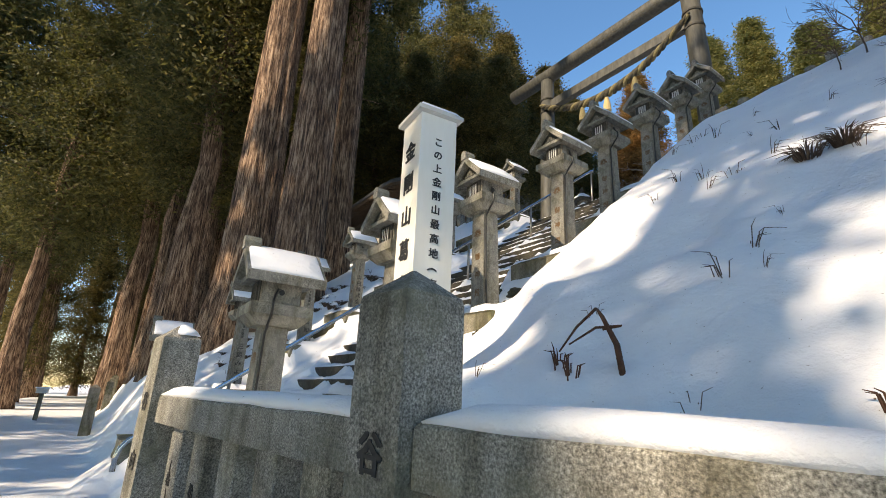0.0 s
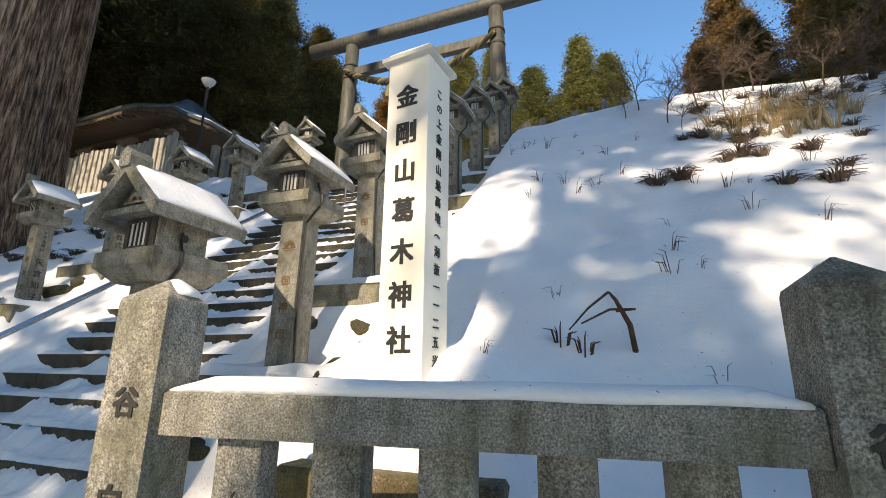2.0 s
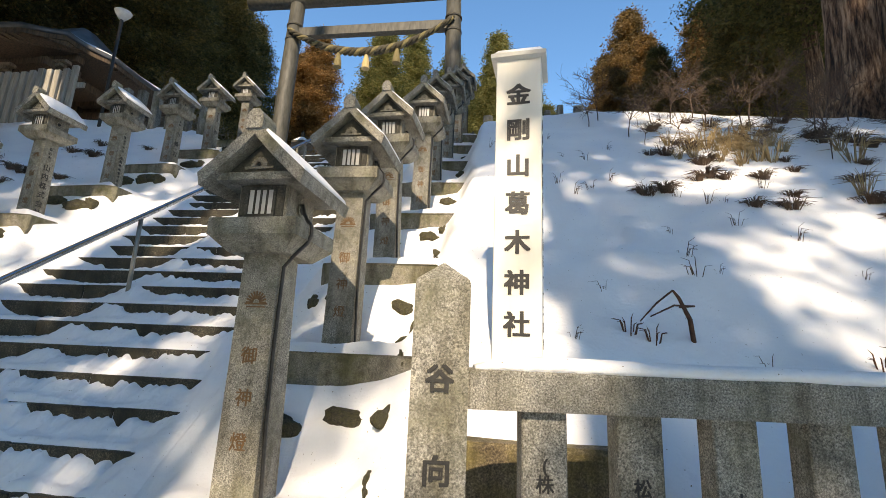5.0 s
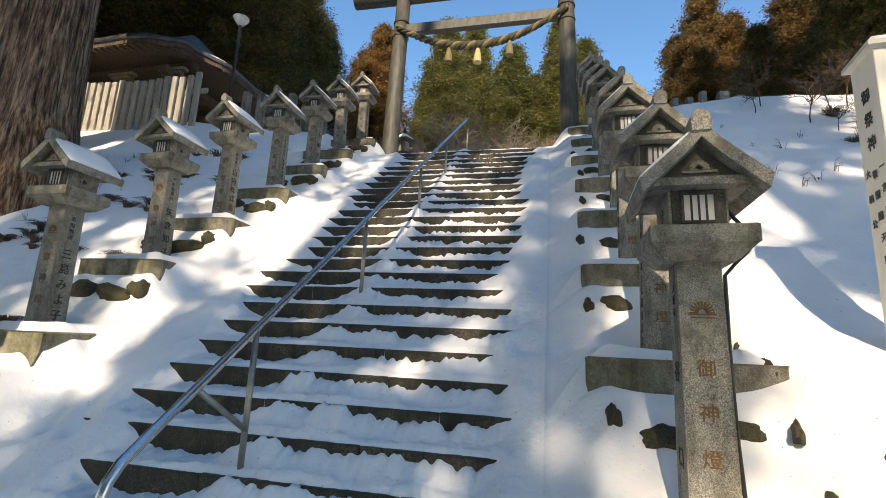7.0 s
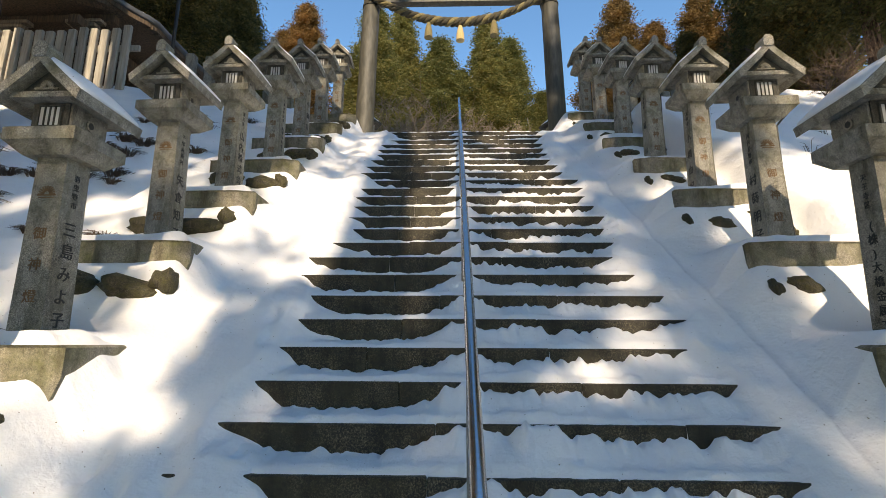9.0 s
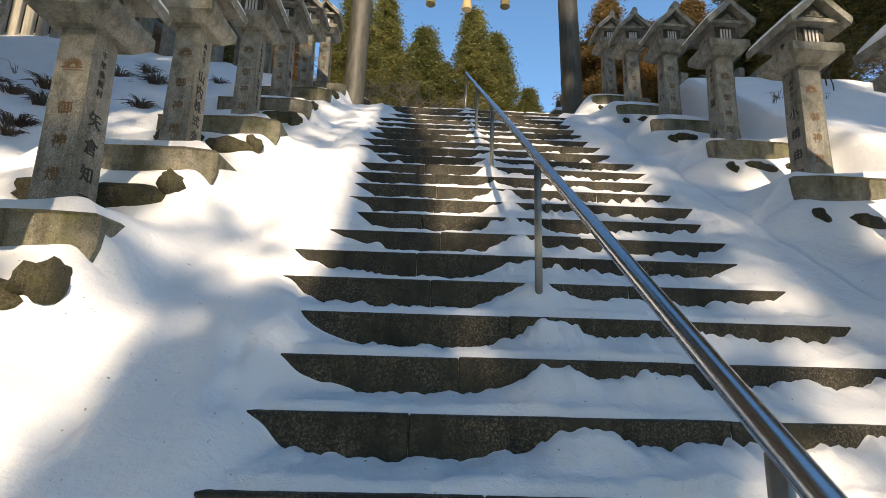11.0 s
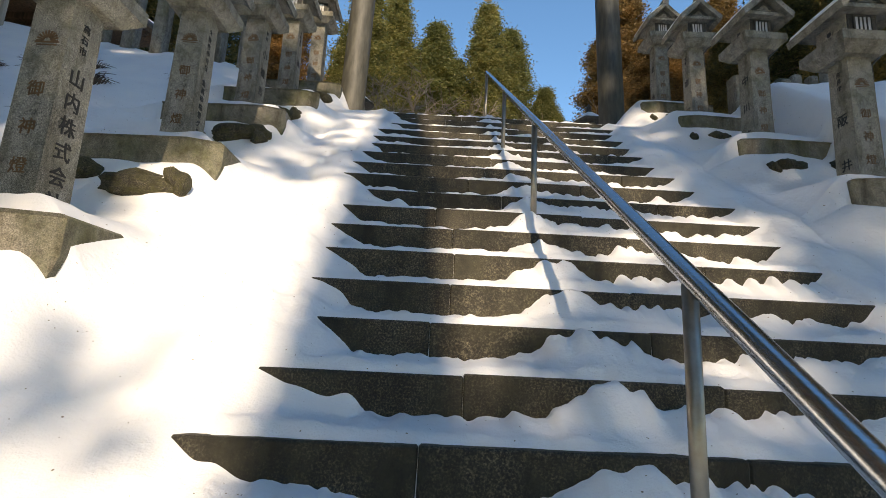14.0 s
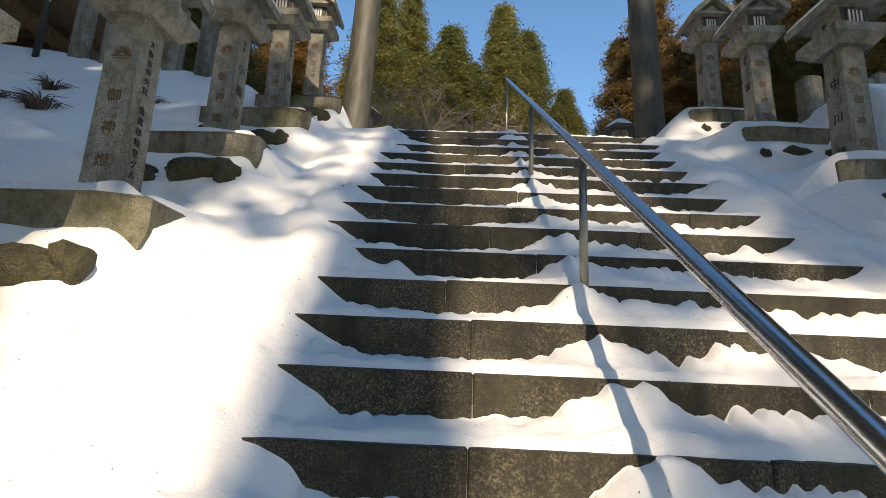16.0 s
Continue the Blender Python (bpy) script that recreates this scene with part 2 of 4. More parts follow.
def lettering(name, words, size, m, material, parent, bold=0.0, label="", gap=1.0):
    """Upright column of characters as a thin mesh; m: pose of the middle of the column, its z facing out."""
    cu = bpy.data.curves.new(name, 'FONT')
    cu.body = "\n".join(words)
    cu.size = size
    cu.align_x, cu.align_y = 'CENTER', 'CENTER'
    cu.space_line = gap
    cu.extrude = 0.0008
    cu.resolution_u = 2
    tmp = new(name, cu)
    me = bpy.data.meshes.new_from_object(tmp.evaluated_get(bpy.context.evaluated_depsgraph_get()))
    bpy.data.objects.remove(tmp)
    if bold > 0:  # heavier strokes: the glyph laid over itself, shifted a little
        bm = bmesh.new()
        for k, (dx, dy) in enumerate(((-1, -0.6), (1, -0.6), (-1, 0.6), (1, 0.6))):
            n0 = len(bm.verts)
            bm.from_mesh(me)
            bm.verts.ensure_lookup_table()
            for v in bm.verts[n0:]:
                v.co.x += dx * bold
                v.co.y += dy * bold
                v.co.z += k * 0.0002
        bm.to_mesh(me)
        bm.free()
    me.materials.clear()
    me.materials.append(material)
    ob = new(name, me)
    ob.parent = parent
    ob.matrix_local = m
    return tagged(ob, label)


# ---- the lie of the land ----
# the steps: a lower flight, and from step BEND on an upper flight with wider treads
RISE, RUN, FIRST, LAST = 0.1844, 0.2436, -11, 15
BEND, RISE_UP, RUN_UP = 6, 0.2005, 0.2735
NOSE_Y, NOSE_Z = 3.385, 2.2135
BEND_Y, BEND_Z = NOSE_Y + BEND * RUN, NOSE_Z + BEND * RISE
TOP_Y, TOP_Z = BEND_Y + (LAST - BEND) * RUN_UP, BEND_Z + (LAST - BEND) * RISE_UP
STAIR_L, STAIR_R, RAIL_X = -7.35, -4.15, -5.82
L_ROW = [(-8.22, 0.86, 0.67), (-8.22, 1.84, 1.369), (-8.25, 2.88, 2.107), (-8.19, 3.77, 2.775), (-8.21, 4.81, 3.50), (-8.26, 5.94, 4.295), (-8.26, 6.93, 5.005), (-8.28, 8.02, 5.74)]
R_ROW = [(-3.425, 0.96, 0.712), (-3.41, 1.925, 1.387), (-3.41, 2.893, 2.093), (-3.345, 3.965, 2.84), (-3.35, 4.93, 3.543), (-3.335, 5.97, 4.28), (-3.305, 7.03, 5.03), (-3.325, 7.91, 5.67)]


def sm(a, b, x):
    t = np.clip((x - a) / (b - a), 0, 1)
    return t * t * (3 - 2 * t)


def ripple(x, y, s, seed=0.0):
    """Soft value noise of about one metre's wave at s = 1, between -1 and 1."""
    x, y = np.asarray(x, float) * s + seed * 17.3, np.asarray(y, float) * s - seed * 9.1
    xi, yi = np.floor(x), np.floor(y)
    fx, fy = x - xi, y - yi
    fx, fy = fx * fx * (3 - 2 * fx), fy * fy * (3 - 2 * fy)
    h = lambda a, b: 2 * np.modf(np.abs(np.sin(a * 127.1 + b * 311.7 + seed) * 43758.5453))[0] - 1
    return (h(xi, yi) * (1 - fx) + h(xi + 1, yi) * fx) * (1 - fy) + (h(xi, yi + 1) * (1 - fx) + h(xi + 1, yi + 1) * fx) * fy


def nose_line(y):
    z = np.where(y < BEND_Y, NOSE_Z + (y - NOSE_Y) * RISE / RUN, BEND_Z + (y - BEND_Y) * RISE_UP / RUN_UP)
    return np.clip(z, 0, TOP_Z)


def nose(k):
    """Place and height of a step's front edge, and the depth and rise of the step."""
    low = np.asarray(k) < BEND
    return (np.where(low, NOSE_Y + k * RUN, BEND_Y + (k - BEND) * RUN_UP), np.where(low, NOSE_Z + k * RISE, BEND_Z + (k - BEND) * RISE_UP),
            np.where(low, RUN, RUN_UP), np.where(np.asarray(k) <= BEND, RISE, RISE_UP))


def terrace(y, row):
    """Height along a lantern row: a level bed for each lantern, then a rise to the next slab."""
    z = np.clip(0.03 + 0.80 * (y - 0.1), 0, row[0][2] - 0.2)
    for i, (_, yc, zc) in enumerate(row):
        nxt = row[i + 1] if i + 1 < len(row) else (0, yc + 0.9, TOP_Z + 0.75)
        y0, y1 = yc - 0.33, nxt[1] - 0.33
        s = (y - y0) / (y1 - y0)
        z = np.where(y >= y0, zc + (nxt[2] - zc - 0.215) * sm(0.45, 1.0, s), z)
    return np.where(y > row[-1][1] + 0.55, np.minimum(z, TOP_Z + 0.54), z)


def right_bank(x, y):
    crest = 6.45 + 0.30 * np.clip(x + 2.6, 0, 1.6) - 0.20 * np.clip(x + 1.0, 0, 6)
    b = 0.84 * np.minimum(y, crest) - 0.11 + 0.03 * np.clip(y - crest, 0, 30)
    low = 0.22 * sm(0.2, 0.9, y) + 0.05
    z = np.where(y > 1.02, b, low + (0.77 - 0.27) * sm(0.55, 1.02, y) * sm(-1.6, -1.2, x))
    z = np.where(y < 0.15, 0.04 * sm(-0.3, 0.15, y), z)
    mound = np.exp(-((x + 2.2) ** 2 / 0.30 + (y - 1.42) ** 2 / 0.16))
    z = z + 0.30 * mound * (y > 1.02)
    return z + np.where(y > 1.1, 0.035 * ripple(x, y, 1.3, 1) + 0.018 * ripple(x, y, 3.1, 2), 0)


def left_bank(x, y):
    far = np.clip(-9.2 - x, 0, 60)
    z = np.where(y < 8.2, np.clip(0.757 * y - 0.05 + 0.15 * np.minimum(far, 3.6), 0, 6.1 + 0.11 * np.minimum(far, 3.6)), 6.1 + 0.11 * np.minimum(far, 3.6) + 0.04 * (y - 8.2))
    start = sm(0.0, 1.2, y - 0.02 * far)
    return z * start + 0.045 * ripple(x, y, 1.1, 3) * start


_d = random.Random(5)
DENTS = [(_d.uniform(-7.9, -7.0), _d.uniform(0.6, 6.5), _d.uniform(0.035, 0.075), _d.uniform(0.04, 0.09)) for _ in range(34)]
DENTS += [(_d.uniform(-4.3, -3.75), _d.uniform(0.6, 6.5), _d.uniform(0.04, 0.09), _d.uniform(-0.03, 0.05)) for _ in range(18)]
DENTS += [(_d.uniform(-2.5, 1.5), _d.uniform(1.4, 5.5), _d.uniform(0.05, 0.12), _d.uniform(-0.03, 0.04)) for _ in range(24)]


def bare_ground(x, y):
    """Height of the snow away from the steps."""
    n = nose_line(y)
    lt, rt = terrace(y, L_ROW), terrace(y, R_ROW)
    ramp = n + 0.03 + 0.02 * ripple(x, y, 2.2, 4)
    wob = 0.06 * ripple(x, y, 1.7, 5)
    left = ramp + (lt - ramp) * sm(-7.55, -7.92, x)
    left = left + (left_bank(x, y) - left) * sm(-8.75, -9.25, x + wob)
    right = ramp + (rt - ramp) * sm(-4.2, -3.72, x)
    right = right + (right_bank(x, y) - right) * sm(-3.02, -2.78, x + wob)
    z = np.where(x < -5.8, left, right)
    hill = 0.10 * np.clip(y - 14, 0, 40) + 0.16 * np.clip(y - 54, 0, 60)
    for dx, dy, dr, dd in DENTS:
        z = z - dd * np.exp(-((x - dx) ** 2 + (y - dy) ** 2 * 0.6) / dr ** 2)
    z = z + 0.005 * ripple(x, y, 9.0, 21) + 0.003 * ripple(x, y, 18.0, 22) + 0.012 * ripple(x, y, 6.0, 14) + 0.03 * ripple(x, y * 0.6, 1.9, 15) * sm(0.3, 1.0, y)
    return z + hill - 0.25 * np.clip(-y - 3.2, 0, 8)


def on_steps(x, y):
    """Height of the snow lying on the steps: thin on the treads, piled against the risers."""
    u = y - 0.0085
    n = np.where(u < BEND_Y, np.floor((u - NOSE_Y) / RUN), BEND + np.floor((u - BEND_Y) / RUN_UP))
    n = np.clip(n, FIRST - 1, LAST)
    ny, nz, run, _ = nose(n)
    s = y - ny
    tread = np.maximum(nz, 0.0)
    worn = np.exp(-(np.abs(x + 6.42) / 0.46) ** 3)
    lane = np.exp(-((x + 5.05) / 0.35) ** 2)
    jag = ripple(x, n * 3.7, 4.3, 6) * 0.42 + ripple(x, n * 5.1, 13.0, 7) * 0.42 + ripple(x, n * 2.3, 27.0, 12) * 0.42 + ripple(x, n * 4.4, 45.0, 17) * 0.3
    thick = 0.042 - 0.016 * worn - 0.012 * lane + (0.02 - 0.012 * worn) * ripple(x, y * 1.6, 3.0, 8) + 0.009 * ripple(x, y, 14.0, 9) + 0.006 * ripple(x, y, 34.0, 16)
    thick = np.maximum(thick, 0.012)
    rim = 0.003 + (0.03 - 0.024 * worn) * np.clip(0.25 + 0.5 * jag, 0, 1)
    edge = sm(0.006, 0.055, s - rim)
    east = sm(RAIL_X - 0.1, RAIL_X + 0.35, x)
    low = 1 - sm(1.2, 3.4, y)
    pile = (0.045 - 0.03 * worn + 0.022 * east + 0.04 * east * low + (0.044 - 0.024 * worn) * jag + 0.085 * np.exp(-((x - RAIL_X + 0.02) / 0.15) ** 2)) * sm(run - 0.17, run, s)
    pile = np.maximum(pile, 0)
    flat = np.where((n >= LAST) & (s > run), thick, thick * edge + pile - 0.012 * (1 - edge))
    return tread + flat


def ground(x, y):
    x, y = np.asarray(x, float), np.asarray(y, float)
    g = bare_ground(x, y)
    inside = (x > STAIR_L) & (x < STAIR_R) & (y > NOSE_Y + FIRST * RUN - 0.4) & (y < TOP_Y + 1.2)
    ce = 0.16 * ripple(x * 0.2, y, 2.3, 10) + 0.10 * ripple(x, y, 5.0, 11) + 0.05 * ripple(x, y, 13.0, 13)
    cover = nose_line(y) - 0.13 + 0.55 * np.clip(np.maximum(-6.78 + ce - x, x + 4.62 + ce), -0.5, 0.45)
    st = np.maximum(on_steps(x, y), np.minimum(cover, g + 0.02))
    w = sm(STAIR_L, STAIR_L + 0.3, x) * sm(STAIR_R, STAIR_R - 0.3, x)
    st = st * w + g * (1 - w)
    return np.where(inside, st, g)


def height(x, y):
    return float(ground(x, y))


def ground_mesh():
    xs = np.concatenate([np.linspace(-150, -30, 25), np.linspace(-29, -12, 50), np.linspace(-11.8, -9, 40), np.arange(-8.95, -7.4, 0.03), np.arange(-7.4, -4.1, 0.0125),
                         np.arange(-4.1, -2.5, 0.04), np.arange(-2.5, 1.5, 0.07), np.linspace(1.6, 8, 40), np.linspace(9, 30, 25), np.linspace(35, 150, 20)])
    step = np.array([0.007, 0.0105, 0.02, 0.035, 0.055, 0.08, 0.11, 0.14, 0.17, 0.195, 0.215, 0.232])
    ys = np.concatenate([np.linspace(-120, -12, 20), np.linspace(-11, -3, 20), np.arange(-2.8, 0.5, 0.07)] +
                        [float(nose(k)[0]) + step * float(nose(k)[2]) / 0.2508 for k in range(FIRST, LAST)] + [TOP_Y + np.concatenate([step, np.arange(0.3, 2.6, 0.08)])] +
                        [np.linspace(10.1, 20, 40), np.linspace(21, 60, 30), np.linspace(65, 200, 20)])
    X, Y = np.meshgrid(xs, ys)
    Z = ground(X, Y)
    nx, ny = len(xs), len(ys)
    co = np.stack([X, Y, Z], -1).reshape(-1, 3)
    i = (np.arange(ny - 1)[:, None] * nx + np.arange(nx - 1)[None, :]).ravel()
    quads = np.stack([i, i + 1, i + 1 + nx, i + nx], 1)
    me = bpy.data.meshes.new("ground")
    me.vertices.add(len(co))
    me.vertices.foreach_set("co", co.ravel())
    me.loops.add(quads.size)
    me.loops.foreach_set("vertex_index", quads.ravel().astype(np.int32))
    me.polygons.add(len(quads))
    me.polygons.foreach_set("loop_start", np.arange(0, quads.size, 4, dtype=np.int32))
    me.polygons.foreach_set("use_smooth", np.ones(len(quads), bool))
    me.update(calc_edges=True)
    me.materials.append(SNOW)
    return me


land = tagged(new("ground", ground_mesh()), "fresh snow over the hillside and path, dappled with shade", "snow", kind="structure")

# stone steps, each in two to four blocks
stairs = thing("stone_stairs", "long flight of dark weathered stone steps half buried in snow", "stairs", kind="structure")
rng = random.Random(4)
for k in range(FIRST, LAST + 1):
    y0, z1, depth, rise = (float(q) for q in nose(k))
    cuts = [STAIR_L + 0.1]
    while cuts[-1] < STAIR_R - 1.5:
        cuts.append(cuts[-1] + rng.uniform(0.8, 1.3))
    cuts.append(STAIR_R - 0.1)
    for a, b in zip(cuts, cuts[1:]):
        s = Shape()
        dy, dz = rng.uniform(-0.004, 0.004), rng.uniform(-0.006, 0.003)
        s.box(a + 0.0004, b - 0.0004, y0 + dy, y0 + depth + 0.06, z1 - rise - 0.03, z1 + dz, None, 0.006)
        part("step", s, STEP_STONE, stairs)


# ---- stone lanterns ----
def lantern(label, group, snowy, cable):
    o = thing("stone_lantern", label, "stone lantern", group)
    s = Shape()
    s.rings([[(-a, -a, z), (a, -a, z), (a, a, z), (-a, a, z)] for a, z in ((0.099, -0.25), (0.097, 0.0), (0.088, 1.05))])
    part("pillar", s, GRANITE, o)
    s = Shape()
    s.rings([[(-a, -a, z), (a, -a, z), (a, a, z), (-a, a, z)] for a, z in ((0.14, 1.045), (0.205, 1.11), (0.21, 1.112), (0.21, 1.185), (0.204, 1.19))])
    part("platform", s, GRANITE, o)
    box = part("fire_box", Shape().box(-0.12, 0.12, -0.14, 0.14, 1.19, 1.375, None, 0.006), GRANITE, o)
    frame_side = part("window_frame", Shape().box(-0.108, 0.108, -0.148, -0.135, 1.198, 1.368), DARK_STONE, box, "dark stone surround")
    s = Shape()
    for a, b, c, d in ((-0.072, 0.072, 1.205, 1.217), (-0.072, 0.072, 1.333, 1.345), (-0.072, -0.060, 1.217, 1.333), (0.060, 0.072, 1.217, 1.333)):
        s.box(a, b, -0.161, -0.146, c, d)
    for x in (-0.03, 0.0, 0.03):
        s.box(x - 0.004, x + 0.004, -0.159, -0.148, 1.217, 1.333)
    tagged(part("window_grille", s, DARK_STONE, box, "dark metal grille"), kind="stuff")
    part("pane", Shape().box(-0.06, 0.06, -0.153, -0.147, 1.217, 1.333), GLASS_GREY, box, "pale frosted pane")
    for side in (-1, 1):
        s = Shape()
        s.tube([(side * 0.116, 0, 1.28), (side * 0.127, 0, 1.28)], 0.034, 14)
        part("vent_ring", s, GRANITE, box)
        # a raised black disc stands in for the dark inside of the vent
        s = Shape()
        s.tube([(side * 0.12, 0, 1.28), (side * 0.1285, 0, 1.28)], 0.021, 12)
        part("vent_hole", s, INK, box)
    # roof: a thick chevron with drooping eaves
    top, bottom = [], []
    for i in range(9):
        u = -1 + i / 4
        top.append((u * 0.255, 1.625 - 0.245 * abs(u) ** 0.92))
        bottom.append((u * 0.24, 1.555 - 0.235 * abs(u) ** 0.92))
    roof = part("roof", Shape().prism(top + bottom[::-1], -0.27, 0.27), GRANITE, o)
    part("gable", Shape().prism([(-0.185, 1.385), (0.185, 1.385), (0.0, 1.565)], -0.19, 0.20), GRANITE, o)
    # dark stone on a raised panel stands in for the gable's shaded recess
    part("gable_panel", Shape().prism([(-0.15, 1.405), (0.15, 1.405), (0.0, 1.54)], -0.196, -0.18), DARK_STONE, o, "carved gable panel, dark as its shaded recess")
    s = Shape()
    for i in range(9):
        a = math.pi * i / 8
        c = Vector((0.0, 0.0, 1.435))
        s.box(-0.005, 0.005, -0.205, -0.194, 1.442, 1.474, Matrix.Translation(c) @ Matrix.Rotation(a - math.pi / 2, 4, 'Y') @ Matrix.Translation(-c))
    s.box(-0.07, 0.07, -0.205, -0.194, 1.417, 1.428)
    tagged(part("relief", s, GRANITE, o, "carved chrysanthemum relief"), kind="stuff")
    part("eave_beam", Shape().box(-0.195, 0.195, -0.225, 0.235, 1.358, 1.396, None, 0.006), GRANITE, o)
    s = Shape().rings([[(-a, -0.282, z), (a, -0.282, z), (a, -0.17, z), (-a, -0.17, z)] for a, z in ((0.038, 1.58), (0.042, 1.632), (0.034, 1.655), (0.014, 1.675))])
    part("finial", s, GRANITE, o)
    for side, th in ((-1, snowy[0]), (1, snowy[1])):
        if th > 0:
            up, dn = [], []
            for i in range(8):
                u = 0.10 + 0.86 * i / 7
                z = 1.625 - 0.245 * u ** 0.92
                dn.append((side * u * 0.255, z - 0.01))
                up.append((side * u * 0.255, z + th * math.sin(math.pi * (0.12 + 0.76 * i / 7)) ** 0.4))
            rs = []
            for y, k in ((-0.255, 0.0), (-0.235, 0.8), (-0.1, 1.0), (0.1, 1.05), (0.235, 0.85), (0.258, 0.0)):
                rs.append([(x, y, d[1] + 0.002 + (z - d[1]) * k) for (x, z), d in zip(up, dn)] + [(x, y, z) for x, z in dn[::-1]])
            part("snow_cap", Shape().rings(rs), SNOW, o, "thin layer of snow", True)
    # inscriptions
    lean = math.radians(90 - 0.5)
    front = Matrix.Translation((0, -0.0945, 0.42)) @ Matrix.Rotation(lean, 4, 'X')
    for word, dz in (("御", 0.168), ("神", -0.009), ("燈", -0.187)):
        lettering("inscription", word, 0.078, front @ Matrix.Translation((0, dz, 0)), GOLD_INK, o, 0.001, "faded gold character")
    s = Shape()
    for i in range(11):
        a = math.pi * (i + 0.0) / 10
        c = Vector((0, 0, 0.825))
        s.box(-0.004, 0.004, -0.0915, -0.085, 0.840, 0.875, Matrix.Translation(c) @ Matrix.Rotation(a - math.pi / 2, 4, 'Y') @ Matrix.Translation(-c))
    s.box(-0.055, 0.055, -0.0915, -0.085, 0.815, 0.822)
    s.box(-0.045, 0.045, -0.0915, -0.085, 0.802, 0.808)
    tagged(part("crest", s, GOLD_INK, o, "faded gold chrysanthemum crest"), kind="stuff")
    if cable:
        s = Shape()
        s.tube([(0.12, -0.01, 1.30), (0.145, -0.03, 1.295), (0.165, -0.05, 1.25), (0.195, -0.065, 1.205), (0.218, -0.07, 1.185), (0.222, -0.07, 1.14), (0.205, -0.07, 1.10), (0.15, -0.07, 1.045), (0.104, -0.07, 0.99), (0.099, -0.07, 0.6), (0.104, -0.07, 0.3), (0.12, -0.07, -0.05)], 0.0085, 6)
        part("power_cable", s, CABLE, o, "black power cable")
    return o


def named(o, words, side):
    """The giver's name, cut into the face that looks on the steps."""
    m = Matrix.Translation((side * 0.0937, 0, 0.50)) @ Euler((math.radians(90), 0, math.radians(90 * side))).to_matrix().to_4x4() @ Matrix.Rotation(math.radians(-0.5), 4, 'X')
    prefix, name = words
    z = 0.44
    for word in prefix:
        lettering("name_character", word, 0.044, m @ Matrix.Translation((0, z, 0)), ENGRAVED, o, 0.0008, "small engraved black character")
        z -= 0.055
    top = z - 0.03
    for i, word in enumerate(name):
        k = (top + 0.46) / len(name)
        lettering("name_character", word, min(0.095, k * 0.80), m @ Matrix.Translation((0, top - k * (i + 0.5), 0)), ENGRAVED, o, 0.0016, "engraved black character")


L_NAMES = [("", "(株)御所建設"), ("羽曳野市", "三島みよ子"), ("千早赤阪村", "矢倉知子"), ("高石市", "山内株式会社"), ("大阪市中央区", "魚萬珍味堂グループ"), ("堺市", "小橋吉白"), ("富田林市", "谷口"), ("河内長野市", "山本")]
R_NAMES = [("大阪市", "谷口"), ("天王寺区", "(株)大橋金属工"), ("河内長野市", "村蒔明子"), ("松原市", "小橋由紀"), ("奈良市", "阪井"), ("", "中川隆"), ("吉野", "富田"), ("", "岩本")]
left_proto = lantern("grey granite stone lantern beside the steps, snow on its roof", "left row of stone lanterns", (0.0, 0.035), False)
right_proto = lantern("grey granite stone lantern with a black cable beside the steps", "right row of stone lanterns", (0.03, 0.028), True)
rng = random.Random(11)
for row, proto, names, side in ((L_ROW, left_proto, L_NAMES, 1), (R_ROW, right_proto, R_NAMES, -1)):
    made = []
    for i, (x, y, z) in enumerate(row):
        m = pose(x + rng.uniform(-0.015, 0.015), y, z - (0.01 if i == 0 and side < 0 else 0.048), rng.uniform(-0.6, 0.6), rng.uniform(-0.8, 0.8), rng.uniform(-2, 2))
        if i == 0:
            first, first_m = proto, m
            made.append(proto)
        else:
            made.append(copy_thing(proto, m))
    proto.matrix_world = first_m
    for o, words in zip(made, names):
        named(o, words, side)
        # slab below each lantern
    for i, (x, y, z) in enumerate(row):
        slab = Shape()
        k = rng.uniform(-0.03, 0.03)
        far, near, tip = (x - side * (0.55 + k), x + side * (0.27 + k), x + side * (0.45 + k))
        plan = [(far, y - 0.37), (near, y - 0.38 - abs(k)), (tip, y - 0.35), (tip - side * 0.02, y + 0.30), (far, y + 0.30)]
        slab.rings([[(px + side * e * (px - far) * side, py + (e if py < y else 0), zz) for px, py in plan] for e, zz in ((-0.03, z - 0.36), (0.0, z - 0.22), (0.0, z - 0.083), (-0.015, z - 0.07))])
        tagged(new("slab_stone", slab.mesh("slab_stone", SLAB_STONE)), "rough granite slab edging a lantern's bed, capped with snow", "stone slab", "lantern slabs")


# ---- fence of carved granite ----
FX, FY, FA = -2.42, 0.255, math.atan2(0.21, 1.485)
fence_m = Matrix.Translation((FX, FY, 0)) @ Matrix.Rotation(FA, 4, 'Z')
fence = thing("stone_fence", "carved granite fence with pointed posts, snow along its rail", "fence", m=fence_m)


def fence_post(x, label=""):
    s = Shape()
    a = 0.079
    y0 = 0.0
    s.rings([[(x - b, y0 - b + 0.05, z), (x + b, y0 - b + 0.05, z), (x + b, y0 + b + 0.05, z), (x - b, y0 + b + 0.05, z)] for b, z in ((a, -0.1), (a, 1.53), (a * 0.96, 1.545), (0.004, 1.605))])
    return part("post", s, GRANITE, fence, label)


